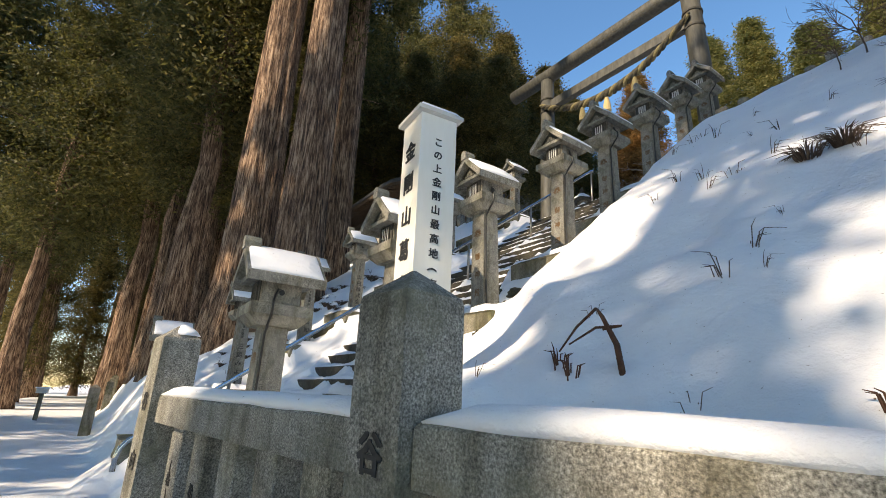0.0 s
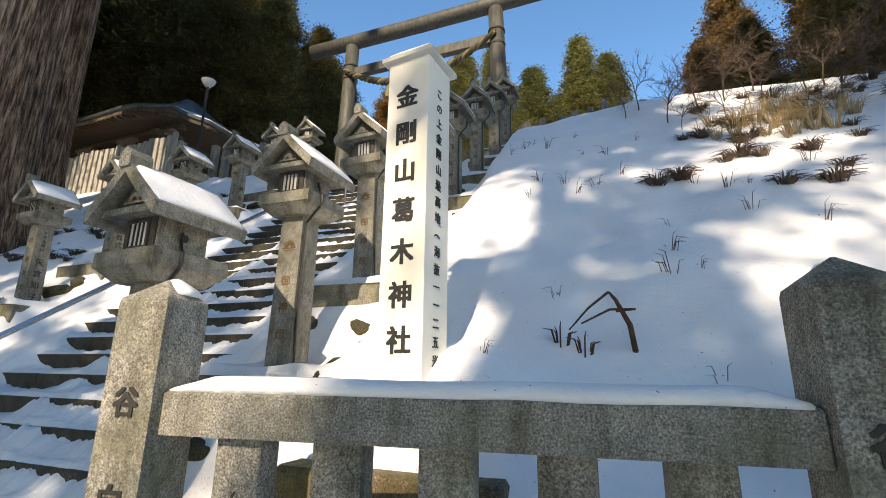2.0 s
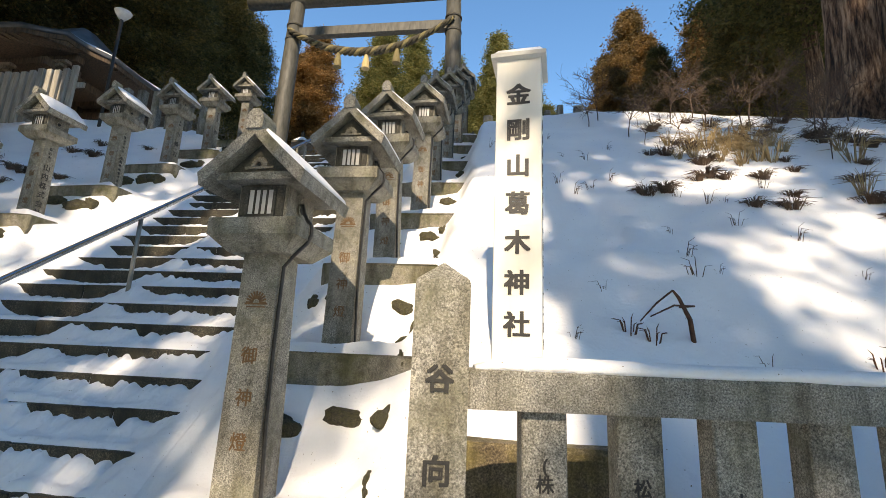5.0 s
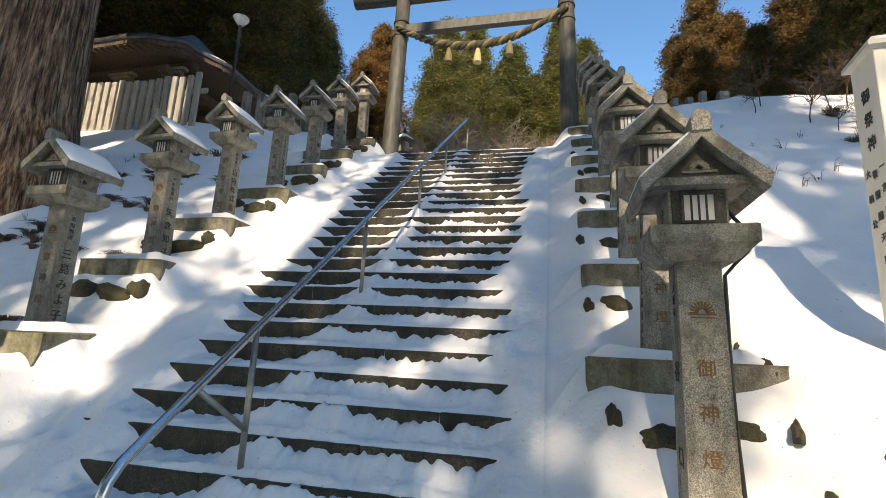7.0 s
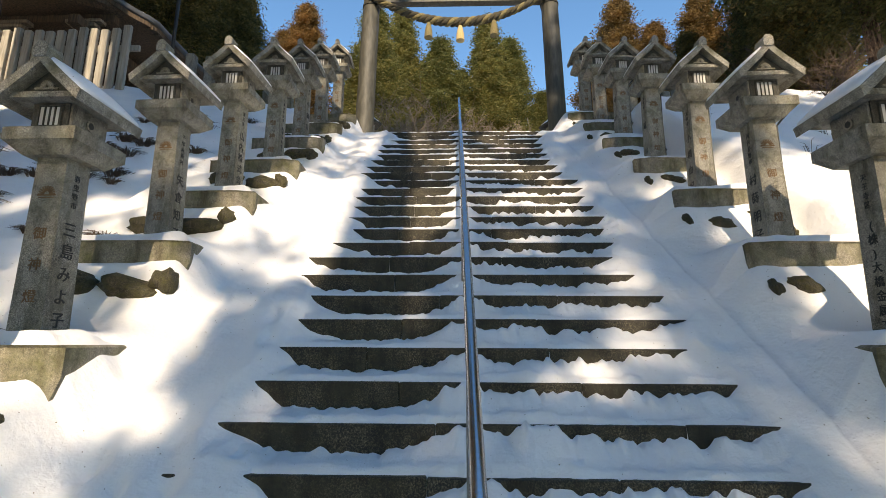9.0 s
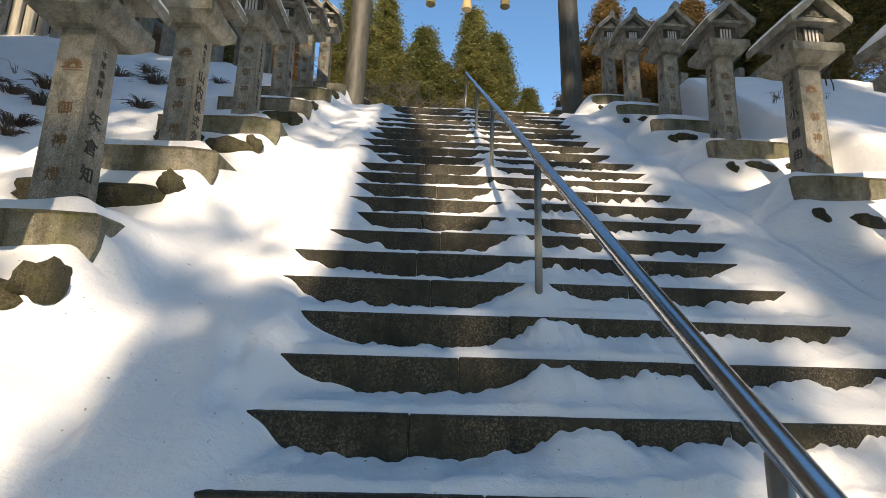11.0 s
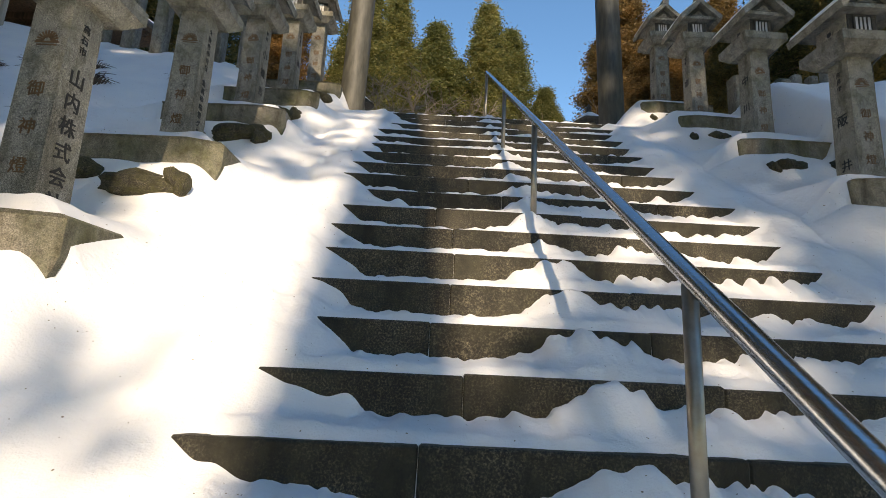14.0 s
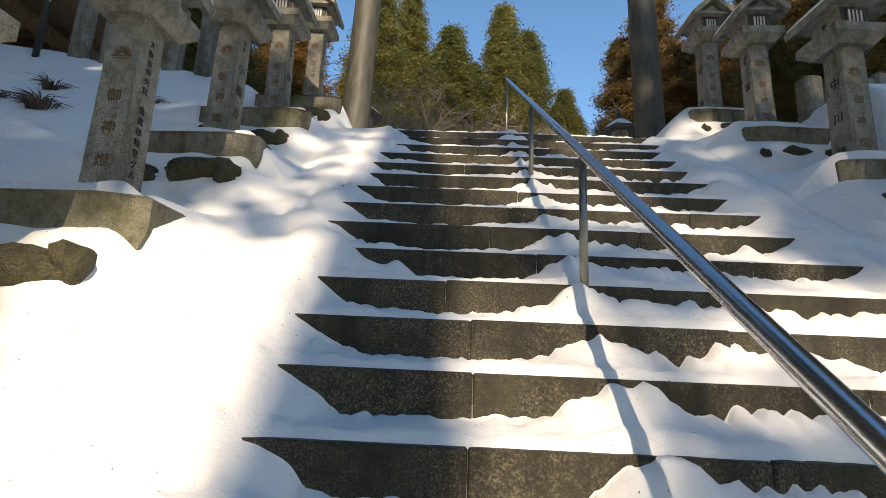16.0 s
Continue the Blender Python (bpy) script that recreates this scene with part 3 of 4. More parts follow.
POSTS = [-0.088, 1.585, 3.27]
for i, x in enumerate(POSTS):
    p = fence_post(x)
    for word, z in ((("谷", 1.265), ("向", 1.03)), (("谷", 1.235),), (("谷", 1.235),))[i]:
        lettering("engraving", word, 0.080, Matrix.Translation((x, -0.0315, z)) @ Matrix.Rotation(math.radians(90), 4, 'X'), ENGRAVED, p, 0.003, "engraved black character")
for a, b in zip(POSTS, POSTS[1:]):
    part("rail", Shape().box(a + 0.0785, b - 0.0785, 0.0, 0.13, 1.19, 1.30, None, 0.008), GRANITE, fence)
    for i in range(5):
        x = a + 0.30 + 0.2685 * i
        bal = part("baluster", Shape().box(x - 0.0635, x + 0.0635, 0.035, 0.125, 0.02, 1.191, None, 0.005), GRANITE, fence)
        lettering("engraving", ("(株)山", "松山", "山", "松", "宮")[i], 0.05, Matrix.Translation((x, 0.0335, 0.97)) @ Matrix.Rotation(math.radians(90), 4, 'X'), ENGRAVED, bal, 0.001)
    part("bottom_rail", Shape().box(a + 0.09, b - 0.09, 0.0, 0.14, -0.05, 0.14, None, 0.01), GRANITE, fence)
    # snow along the rail
    s, rs = Shape(), []
    for i in range(49):
        x = a + 0.10 + (b - a - 0.20) * i / 48
        h = (0.042 + 0.008 * noise.noise((x * 2.3, 3, 0))) * min(1, 0.35 + i * 0.2, 0.35 + (48 - i) * 0.2)
        o = 0.006 * noise.noise((x * 5, 7, 0))
        rs.append([(x, yy, 1.296 + hh * h) for yy, hh in ((0.006 + o, 0), (0.0 + o, 0.45), (0.02 + o, 0.85), (0.05, 1.0), (0.09, 0.98), (0.118, 0.75), (0.128, 0.3), (0.125, 0))])
    s.rings(rs)
    part("rail_snow", s, SNOW, fence, "smooth ridge of snow", True)
for i, x in enumerate(POSTS[:2]):
    s = Shape()
    s.rings([[(x - b * 0.9 + 0.02, 0.06 - b * 0.5, z), (x + b + 0.01, 0.06 - b * 0.5, z), (x + b, 0.06 + b, z), (x - b * 0.7, 0.06 + b, z)] for b, z in ((0.065, 1.560), (0.05, 1.583), (0.02, 1.608))]) if i == 0 else s.rings([[(x - 0.03, 0.07, 1.582), (x + 0.02, 0.07, 1.582), (x + 0.02, 0.11, 1.572), (x - 0.03, 0.11, 1.572)], [(x - 0.02, 0.075, 1.598), (x + 0.01, 0.075, 1.598), (x + 0.01, 0.10, 1.588), (x - 0.02, 0.10, 1.588)]])
    part("post_snow", s, SNOW, fence, "patch of snow", True)

# ---- white signpost ----
sign = thing("signpost", "tall white painted square signpost with black characters, standing in snow", "signpost", m=Matrix.Translation((-2.265, 1.445, 0.975)) @ Matrix.Rotation(radians(-6), 4, 'Z'))
post = part("post", Shape().box(-0.125, 0.125, -0.125, 0.125, -0.3, 2.03, None, 0.004), WHITE_PAINT, sign)
part("cap", Shape().rings([[(-a, -a, z), (a, -a, z), (a, a, z), (-a, a, z)] for a, z in ((0.13, 2.022), (0.155, 2.03), (0.155, 2.055), (0.015, 2.125))]), CAP_PAINT, sign, "low pyramid cap, weathered")
part("cap_snow", Shape().rings([[(-a, -a, z), (a, -a, z), (a, a, z), (-a, a, z)] for a, z in ((0.145, 2.058), (0.12, 2.095), (0.05, 2.135), (0.01, 2.145))]), SNOW, sign, "thin cap of snow", True)
UPR = Matrix.Rotation(math.radians(90), 4, 'X')
for i, word in enumerate("金剛山葛木神社"):
    lettering("character", word, 0.135, Matrix.Translation((0.0, -0.1275, 1.79 - 0.213 * i)) @ UPR, INK, post, 0.0048, "bold black character")
for words, size, side, y0, top, pitch in (("この上金剛山最高地(海抜一一二五米)", 0.062, 1, 0.0, 1.84, 0.0885), ("御祭神", 0.085, -1, 0.0, 1.80, 0.135), ("一言主大神", 0.05, -1, -0.06, 1.38, 0.115), ("後醍醐天皇", 0.05, -1, 0.01, 1.36, 0.115), ("大楠公", 0.05, -1, 0.075, 1.38, 0.14)):
    for i, word in enumerate(words):
        turn_word = math.radians(-90) if word in "(" or word == ")" else 0.0
        lettering("character", word, size, Matrix.Translation((side * 0.1270, y0, top - pitch * i)) @ Matrix.Rotation(math.radians(90 * side), 4, 'Z') @ UPR @ Matrix.Rotation(turn_word, 4, 'Z'), INK, post, 0.0016)

# retaining stone in front of the signpost
tagged(new("kerb_stone", Shape().box(-2.68, -1.72, 1.0, 1.25, 0.2, 0.98, None, 0.02).mesh("kerb_stone", MOSSY_BLOCK)), "mossy brown stone block below the signpost, snow on top", "stone block")

# ---- torii gate ----
TY, TXL, TXR = 8.85, -7.86, -3.70
torii = thing("torii_gate", "weathered grey torii gate with straw rope above the steps", "torii gate")
for x, lean in ((TXL, 0.05), (TXR, -0.05)):
    s = Shape()
    s.tube([(x - lean, TY, TOP_Z - 0.2), (x - lean, TY, TOP_Z + 0.3), (x, TY, 7.8), (x + lean, TY, 9.98)], [0.215, 0.205, 0.195, 0.18], 20)
    col = part("column", s, TORII, torii, "", True)
    for k, za in ((0.7, 9.34), (0.6, 8.95)):
        part("band", Shape().tube([(x + lean * k, TY, za - 0.02), (x + lean * k, TY, za + 0.02)], 0.207, 20), DARK_STONE, col, "dark metal band")
s = Shape()
s.tube([(-9.15, TY, 10.16), (-7.6, TY, 10.14), (-5.78, TY, 10.13), (-3.96, TY, 10.14), (-2.45, TY, 10.16)], [0.195, 0.195, 0.195, 0.195, 0.195], 20)
part("top_beam", s, TORII, torii, "", True)
part("tie_beam", Shape().box(TXL, TXR, TY - 0.09, TY + 0.09, 9.03, 9.29, None, 0.03), TORII, torii)
s1, s2 = Shape(), Shape()


def rope_at(u):
    return Vector((TXL + (TXR - TXL) * u, TY - 0.24, 9.12 - 0.78 * (1 - (2 * u - 1) ** 2) + 0.06 * u))


for strand in range(3):
    pts, rad = [], []
    for i in range(121):
        u = i / 120
        a = 2 * math.pi * (strand / 3 + u * 11)
        w = 0.034 + 0.022 * math.sin(math.pi * u)
        p = rope_at(u)
        pts.append(p + Vector((0.3 * w * math.cos(a), w * math.sin(a), w * math.cos(a))))
        rad.append(w * 0.98)
    (s1 if strand < 2 else s2).tube(pts, rad, 7)
rope = part("sacred_rope", s1, ROPE_DARK, torii, "twisted straw rope, weathered dark", True)
part("pale_strand", s2, ROPE, rope, "yellow straw strand", True)
for u in (0.33, 0.5, 0.68):
    p = rope_at(u)
    s = Shape()
    s.tube([p + Vector((0, 0, -0.05)), p + Vector((0, 0, -0.16)), p + Vector((0, 0, -0.30)), p + Vector((0, 0, -0.46))], [0.03, 0.055, 0.085, 0.095], 12)
    part("tassel", s, STRAW if u == 0.5 else ROPE, torii, "hanging straw tassel")

# ---- handrail ----
hand = thing("handrail", "polished stainless steel handrail down the middle of the steps", "handrail")
RZ = lambda y: 2.629 + (y - 3.0) * 0.7115
end_y = 7.92
s = Shape()
s.tube([(RAIL_X, 0.345, 0.52), (RAIL_X, 0.35, RZ(0.36) - 0.09), (RAIL_X, 0.37, RZ(0.37) - 0.03), (RAIL_X, 0.42, RZ(0.42))] + [(RAIL_X, y, RZ(y)) for y in np.linspace(0.8, 7.3, 12)] + [(RAIL_X, end_y, RZ(end_y)), (RAIL_X, end_y + 0.06, RZ(end_y) + 0.015)], 0.0245, 16)
part("rail", s, STEEL, hand, "", True)
for y in (1.26, 2.825, 4.59, 6.04, 7.90):
    z0 = height(RAIL_X, y) - 0.12
    s = Shape()
    s.tube([(RAIL_X, y, z0), (RAIL_X, y, RZ(y) - 0.02)], 0.019, 12)
    part("rail_post", s, STEEL_DULL, hand, "", True)
s = Shape()
s.tube([(RAIL_X, 0.82, RZ(0.82) - 0.02), (RAIL_X, 1.26, 0.80)], 0.017, 10)
part("brace", s, STEEL_DULL, hand, "", True)


# ---- pavilion on the terrace ----
hall = thing("shrine_hall", "old timber shrine hall with a curved dark copper roof", "shrine hall")
HX0, HX1, HY0, HY1, HE = -22.0, -13.0, 7.5, 12.0, 8.62
sag = lambda u: 0.30 * abs(2 * u - 1) ** 3
ring_n = 14
outline = [(HX0 + (HX1 - HX0) * i / ring_n, HY0, sag(i / ring_n)) for i in range(ring_n)] + [(HX1, HY0 + (HY1 - HY0) * i / ring_n, sag(i / ring_n)) for i in range(ring_n)]
outline += [(HX1 - (HX1 - HX0) * i / ring_n, HY1, sag(i / ring_n)) for i in range(ring_n)] + [(HX0, HY1 - (HY1 - HY0) * i / ring_n, sag(i / ring_n)) for i in range(ring_n)]
cx, cy = (HX0 + HX1) / 2, (HY0 + HY1) / 2
# the corner towards the steps is cut off
cut = [max(0.0, 1 - ((HX1 - x) + (y - HY0)) / 1.5) * 0.75 for x, y, _ in outline]
outline = [(x - c, y + c, z) for (x, y, z), c in zip(outline, cut)]


def roof_ring(k, dz, up=1.0):
    out = []
    for x, y, s in outline:
        qx = x + (max(min(x, cx + 2.6), cx - 2.6) - x) * k
        qy = y + (cy - y) * k * 0.96
        out.append((qx, qy, HE + s * up * (1 - k) ** 2 + dz))
    return out


part("roof", Shape().rings([roof_ring(0.0, 0.10), roof_ring(-0.01, 0.12), roof_ring(-0.01, 0.22), roof_ring(0.05, 0.29), roof_ring(0.25, 0.46), roof_ring(0.5, 0.80), roof_ring(0.75, 1.25), roof_ring(0.95, 1.7)]), COPPER_ROOF, hall, "dark copper roof", True)
part("roof_edge", Shape().rings([roof_ring(0.03, -0.02), roof_ring(0.015, -0.02), roof_ring(0.015, 0.10), roof_ring(0.03, 0.12)]), BROWN_WOOD, hall)
part("roof_snow", Shape().rings([roof_ring(0.06, 0.28), roof_ring(0.10, 0.37), roof_ring(0.3, 0.58), roof_ring(0.5, 0.83)]), SNOW, hall, "thin snow on the roof", True)
part("soffit", Shape().rings([roof_ring(0.02, 0.0, 0.6), roof_ring(0.35, 0.30, 0.6)]), BROWN_WOOD, hall)
for i in range(44):
    u = (i + 0.5) / 44
    x = HX0 + (HX1 - HX0) * u
    z = HE + sag(u) * 0.7 - 0.05
    if x > HX1 - 1.5:
        continue
    part("rafter", Shape().rings([[(x - 0.035, HY0 + 0.05, z), (x + 0.035, HY0 + 0.05, z), (x + 0.035, HY0 + 0.05, z + 0.08), (x - 0.035, HY0 + 0.05, z + 0.08)], [(x - 0.035, HY0 + 1.5, HE + 0.2), (x + 0.035, HY0 + 1.5, HE + 0.2), (x + 0.035, HY0 + 1.5, HE + 0.28), (x - 0.035, HY0 + 1.5, HE + 0.28)]]), BROWN_WOOD, hall)
for i in range(22):
    u = (i + 0.5) / 22
    y = HY0 + (HY1 - HY0) * u
    z = HE + sag(u) * 0.7 - 0.05
    if y < HY0 + 1.5:
        continue
    part("rafter", Shape().rings([[(HX1 - 0.05, y - 0.035, z), (HX1 - 0.05, y + 0.035, z), (HX1 - 0.05, y + 0.035, z + 0.08), (HX1 - 0.05, y - 0.035, z + 0.08)], [(HX1 - 1.5, y - 0.035, HE + 0.2), (HX1 - 1.5, y + 0.035, HE + 0.2), (HX1 - 1.5, y + 0.035, HE + 0.28), (HX1 - 1.5, y - 0.035, HE + 0.28)]]), BROWN_WOOD, hall)
for x in (-20.4, -18.0, -16.0, -14.3):
    for y in (8.7, 10.9):
        part("pillar", Shape().box(x - 0.13, x + 0.13, y - 0.13, y + 0.13, 5.9, 8.75, None, 0.02), BROWN_WOOD, hall)
for y in (8.7, 10.9):
    part("tie_beam", Shape().box(-21, -13.7, y - 0.10, y + 0.10, 8.05, 8.28, None, 0.02), BROWN_WOOD, hall)
    part("wall_plate", Shape().box(-21, -13.7, y - 0.12, y + 0.12, 8.5, 8.72, None, 0.02), BROWN_WOOD, hall)
part("side_beam", Shape().box(-14.42, -14.18, 8.2, 11.4, 8.2, 8.42, None, 0.02), BROWN_WOOD, hall)
for x in (-18.0, -16.0, -14.3):
    for dz, w in ((8.30, 0.30), (8.40, 0.42)):
        part("bracket", Shape().box(x - w, x + w, 8.45, 8.65, dz, dz + 0.09, None, 0.02), OLD_WOOD, hall)
part("back_wall", Shape().box(-21, -13.9, 11.0, 11.1, 5.9, 8.5), BROWN_WOOD, hall)
part("side_wall", Shape().box(-21.1, -21, 8.7, 11.0, 5.9, 8.5), BROWN_WOOD, hall)
boards = thing("board_fence", "fence of silvered upright boards round the shrine hall", "fence")
rng = random.Random(8)
for i in range(24):
    x = -17.95 + 0.23 * i
    z = height(x, 7.7)
    part("board", Shape().box(x, x + 0.15, 7.62, 7.70, z - 0.2, z + 1.32 + rng.uniform(-0.05, 0.05), None, 0.01), PALE_WOOD, boards)
part("fence_rail", Shape().box(-18.05, -12.35, 7.71, 7.77, height(-15, 7.7) + 0.85, height(-15, 7.7) + 0.97), PALE_WOOD, boards)

# street lamp beside the hall
lamp = thing("street_lamp", "slim dark lamp post with a white bell shade", "street lamp")
lx, ly = -11.57, 7.6
part("lamp_post", Shape().tube([(lx, ly, height(lx, ly) - 0.1), (lx, ly, 8.85)], 0.035, 10), CABLE, lamp, "", True)
part("shade", Shape().rings([[(lx + r * math.cos(a), ly + r * math.sin(a), z) for a in (2 * math.pi * k / 16 for k in range(16))] for r, z in ((0.06, 8.82), (0.17, 8.98), (0.19, 9.03), (0.10, 9.06))]), LAMP_WHITE, lamp, "white bell shade", True)

# small lanterns and stone posts on the terrace behind the gate
for x, y in ((-8.15, 10.6), (-3.35, 10.9)):
    o = thing("stone_lantern", "small old stone lantern behind the torii gate", "stone lantern", "terrace lanterns", Matrix.Translation((x, y, height(x, y))))
    circ = lambda r, z, n=10: [(r * math.cos(2 * math.pi * k / n), r * math.sin(2 * math.pi * k / n), z) for k in range(n)]
    part("base", Shape().rings([circ(0.25, -0.1), circ(0.25, 0.12), circ(0.16, 0.2)]), DARK_STONE, o)
    part("shaft", Shape().rings([circ(0.11, 0.2), circ(0.10, 0.8), circ(0.2, 0.9)]), DARK_STONE, o)
    part("fire_box", Shape().rings([circ(0.16, 0.9, 6), circ(0.16, 1.2, 6)]), GRANITE, o)
    part("roof", Shape().rings([circ(0.34, 1.2, 6), circ(0.34, 1.25, 6), circ(0.07, 1.45, 6), circ(0.05, 1.6, 6), circ(0.01, 1.68, 6)]), DARK_STONE, o)
    part("snow_cap", Shape().rings([circ(0.31, 1.262, 6), circ(0.26, 1.32, 6), circ(0.09, 1.46, 6)]), SNOW, o, "", True)
rng = random.Random(21)
for i in range(16):
    x = -2.7 + 0.27 * i + rng.uniform(-0.07, 0.07)
    y = 7.05 + 0.16 * (x + 3)
    h = 0.22 + rng.uniform(0, 0.25)
    w = rng.choice((0.06, 0.07, 0.09))
    z = height(x, y)
    if i < 8:
        tagged(new("stone_post", Shape().box(x - w, x + w, y - w, y + w, z - 0.2, z + h, None, 0.02).mesh("stone_post", GRANITE)), "small granite marker post on the snowy terrace", "stone post", "marker posts")
# posts along the left of the terrace
for i in range(6):
    x, y = -9.3 - 0.42 * i, 8.0
    z = height(x, y)
    tagged(new("stone_post", Shape().box(x - 0.09, x + 0.09, y - 0.09, y + 0.09, z - 0.2, z + 0.9, None, 0.02).mesh("stone_post", GRANITE)), "granite post of a low fence by the hall", "stone post", "marker posts")
# posts along the path
for x, y, h in ((-15.5, 0.15, 1.15), (-24.0, 0.7, 1.0), (-25.2, 0.8, 1.0), (-26.4, 0.9, 1.0)):
    z = height(x, y)
    tagged(new("stone_post", Shape().rings([[(x - a, y - a, z + b), (x + a, y - a, z + b), (x + a, y + a, z + b), (x - a, y + a, z + b)] for a, b in ((0.13, -0.3), (0.12, h), (0.02, h + 0.08))]).mesh("stone_post", SLAB_STONE)), "grey granite post with a pointed top beside the path", "stone post", "path posts")
o = thing("path_lamp", "small square lamp on a leaning post beside the path", "lamp", "", Matrix.Translation((-21.0, -1.2, 0)))
part("post", Shape().box(-0.06, 0.06, -0.06, 0.06, -0.1, 0.85), SLAB_STONE, o)
part("head", Shape().box(-0.25, 0.25, -0.16, 0.16, 0.85, 1.0, None, 0.02), GLASS_GREY, o)
part("lid", Shape().box(-0.28, 0.28, -0.19, 0.19, 1.0, 1.04, None, 0.01), SNOW, o)


# ---- trees ----
SHADE_TREES = [(-16.6, -14.5, 0.85, 1), (-10.0, -15.5, 0.7, 1), (-4.2, -14.5, 0.66, 0.62), (-2.1, -21.5, 0.42, 1), (4.3, -14.5, 0.6, 1), (6.6, -14.0, 1.0, 1), (10.5, -13, 1.0, 1), (-8.2, -22, 0.6, 1),
               (-21, -13, 0.6, 1), (-31, -12, 0.7, 1), (3.6, -21, 0.7, 1), (-12.0, -21, 0.6, 1), (0.1, -14.2, 0.44, 0.65), (-5.9, -14.0, 0.34, 0.58)]
THIN_TREES = [(0.9, -18.5, 0.8, 1), (-4.0, -16.5, 0.6, 1), (-6.9, -15.5, 0.5, 0.8)]
def leaf_mesh(name, spots, per, spread, size, material, seed, droop=0.35, fine=True):
    """Foliage: at each spot a clump of small leaf sprays with gaps between them."""
    r = np.random.RandomState(seed)
    spots = np.asarray(spots, float)
    if fine:
        per, size = int(per * 1.7), size * 0.72
    sp = spread if np.ndim(spread) else np.full(len(spots), spread)
    c = np.repeat(spots, per, 0) + r.normal(0, 1, (len(spots) * per, 3)) * np.repeat(sp, per)[:, None] * (1, 1, 0.6)
    n = len(c)
    a = r.uniform(0, 2 * np.pi, n)
    u = np.stack([np.cos(a), np.sin(a), -droop + r.normal(0, 0.35, n)], 1)
    u /= np.linalg.norm(u, axis=1)[:, None]
    w = np.cross(u, r.normal(0, 1, (n, 3)))
    w /= np.linalg.norm(w, axis=1)[:, None] + 1e-9
    L = size * r.uniform(0.6, 1.4, n)[:, None]
    W = L * (r.uniform(0.09, 0.18, n) if fine else r.uniform(0.15, 0.28, n))[:, None]
    up = np.cross(u, w) * L * 0.12
    co = np.stack([c, c + u * L * 0.55 + w * W + up, c + u * L, c + u * L * 0.45 - w * W - up], 1).reshape(-1, 3)
    idx = np.arange(n * 4, dtype=np.int32)
    me = bpy.data.meshes.new(name)
    me.vertices.add(n * 4)
    me.vertices.foreach_set("co", co.ravel())
    me.loops.add(n * 4)
    me.loops.foreach_set("vertex_index", idx)
    me.polygons.add(n)
    me.polygons.foreach_set("loop_start", np.arange(0, n * 4, 4, dtype=np.int32))
    me.update(calc_edges=True)
    me.materials.append(material)
    return me


def tree(label, h, r0, bare, radius, clumps, per, size, material, seed, point=0.75, droop=0.35, group="", bark=None, lobes=0.75, fine=True):
    """A conifer: tapered trunk with limbs, and a ragged crown of clumps."""
    rr = random.Random(seed)
    o = thing("conifer_tree", label, "tree", group)
    s = Shape()
    k = 10
    wob = [(rr.uniform(-0.1, 0.1) * r0 * 3, rr.uniform(-0.1, 0.1) * r0 * 3) for _ in range(k + 1)]
    rings, sides = [], 14
    for i in range(k + 1):
        u = i / k
        z = -0.6 + u * (h + 0.4)
        base = r0 * (1 - u) ** 0.8 + 0.02 + r0 * 0.5 * math.exp(-u * 28)
        ring = []
        for q in range(sides):
            a = 2 * math.pi * q / sides
            fl = 1 + 0.10 * math.sin(3 * a + seed) + 0.07 * math.sin(7 * a + seed * 2)
            ring.append((wob[i][0] + base * fl * math.cos(a), wob[i][1] + base * fl * math.sin(a), z))
        rings.append(ring)
    s.rings(rings)
    trunk = part("trunk", s, bark or BARK, o, "", True)
    spots, spread = [], []
    limbs = Shape()
    for i in range(clumps):
        u = bare + (1 - bare) * ((i + rr.random()) / clumps)
        f = (u - bare) / (1 - bare)
        prof = radius * ((1 - f) ** point) * min(1, 0.35 + f * 4) * rr.uniform(lobes, 1.1)
        a = i * 2.39996 + rr.uniform(-0.5, 0.5)
        tip = Vector((prof * math.cos(a), prof * math.sin(a), u * h + prof * rr.uniform(-0.15, 0.15)))
        root = Vector((0, 0, u * h - prof * 0.1))
        if i % 2 == 0 and f < 0.9:
            mid = root.lerp(tip, 0.5) + Vector((0, 0, 0.08 * prof))
            limbs.tube([root, mid, root.lerp(tip, 0.95)], [0.03 + 0.10 * r0 * (1 - f), 0.03 + 0.04 * r0, 0.012], 5)
        for t in (1.0, 0.72, 0.45):
            if rr.random() < (1.0 if t == 1 else 0.75):
                spots.append(root.lerp(tip, t) + Vector((rr.uniform(-0.2, 0.2), rr.uniform(-0.2, 0.2), rr.uniform(-0.2, 0.2))))
                spread.append(0.16 * radius * (0.5 + 0.7 * (1 - f)) * rr.uniform(0.7, 1.2))
    tagged(part("branchwork", limbs, bark or BARK, o), kind="stuff")
    crown = new("crown", leaf_mesh("crown", spots, per, np.array(spread), size, material, seed, droop, fine))
    crown.parent = o
    tagged(crown, kind="stuff")
    return o


def plant(proto, x, y, scale=1.0, turn=0.0, z=None, tall=1.0):
    o = copy_thing(proto, Matrix.Translation((x, y, height(x, y) if z is None else z)) @ Matrix.Rotation(turn, 4, 'Z'))
    o.scale = (scale, scale, scale * tall)
    return o


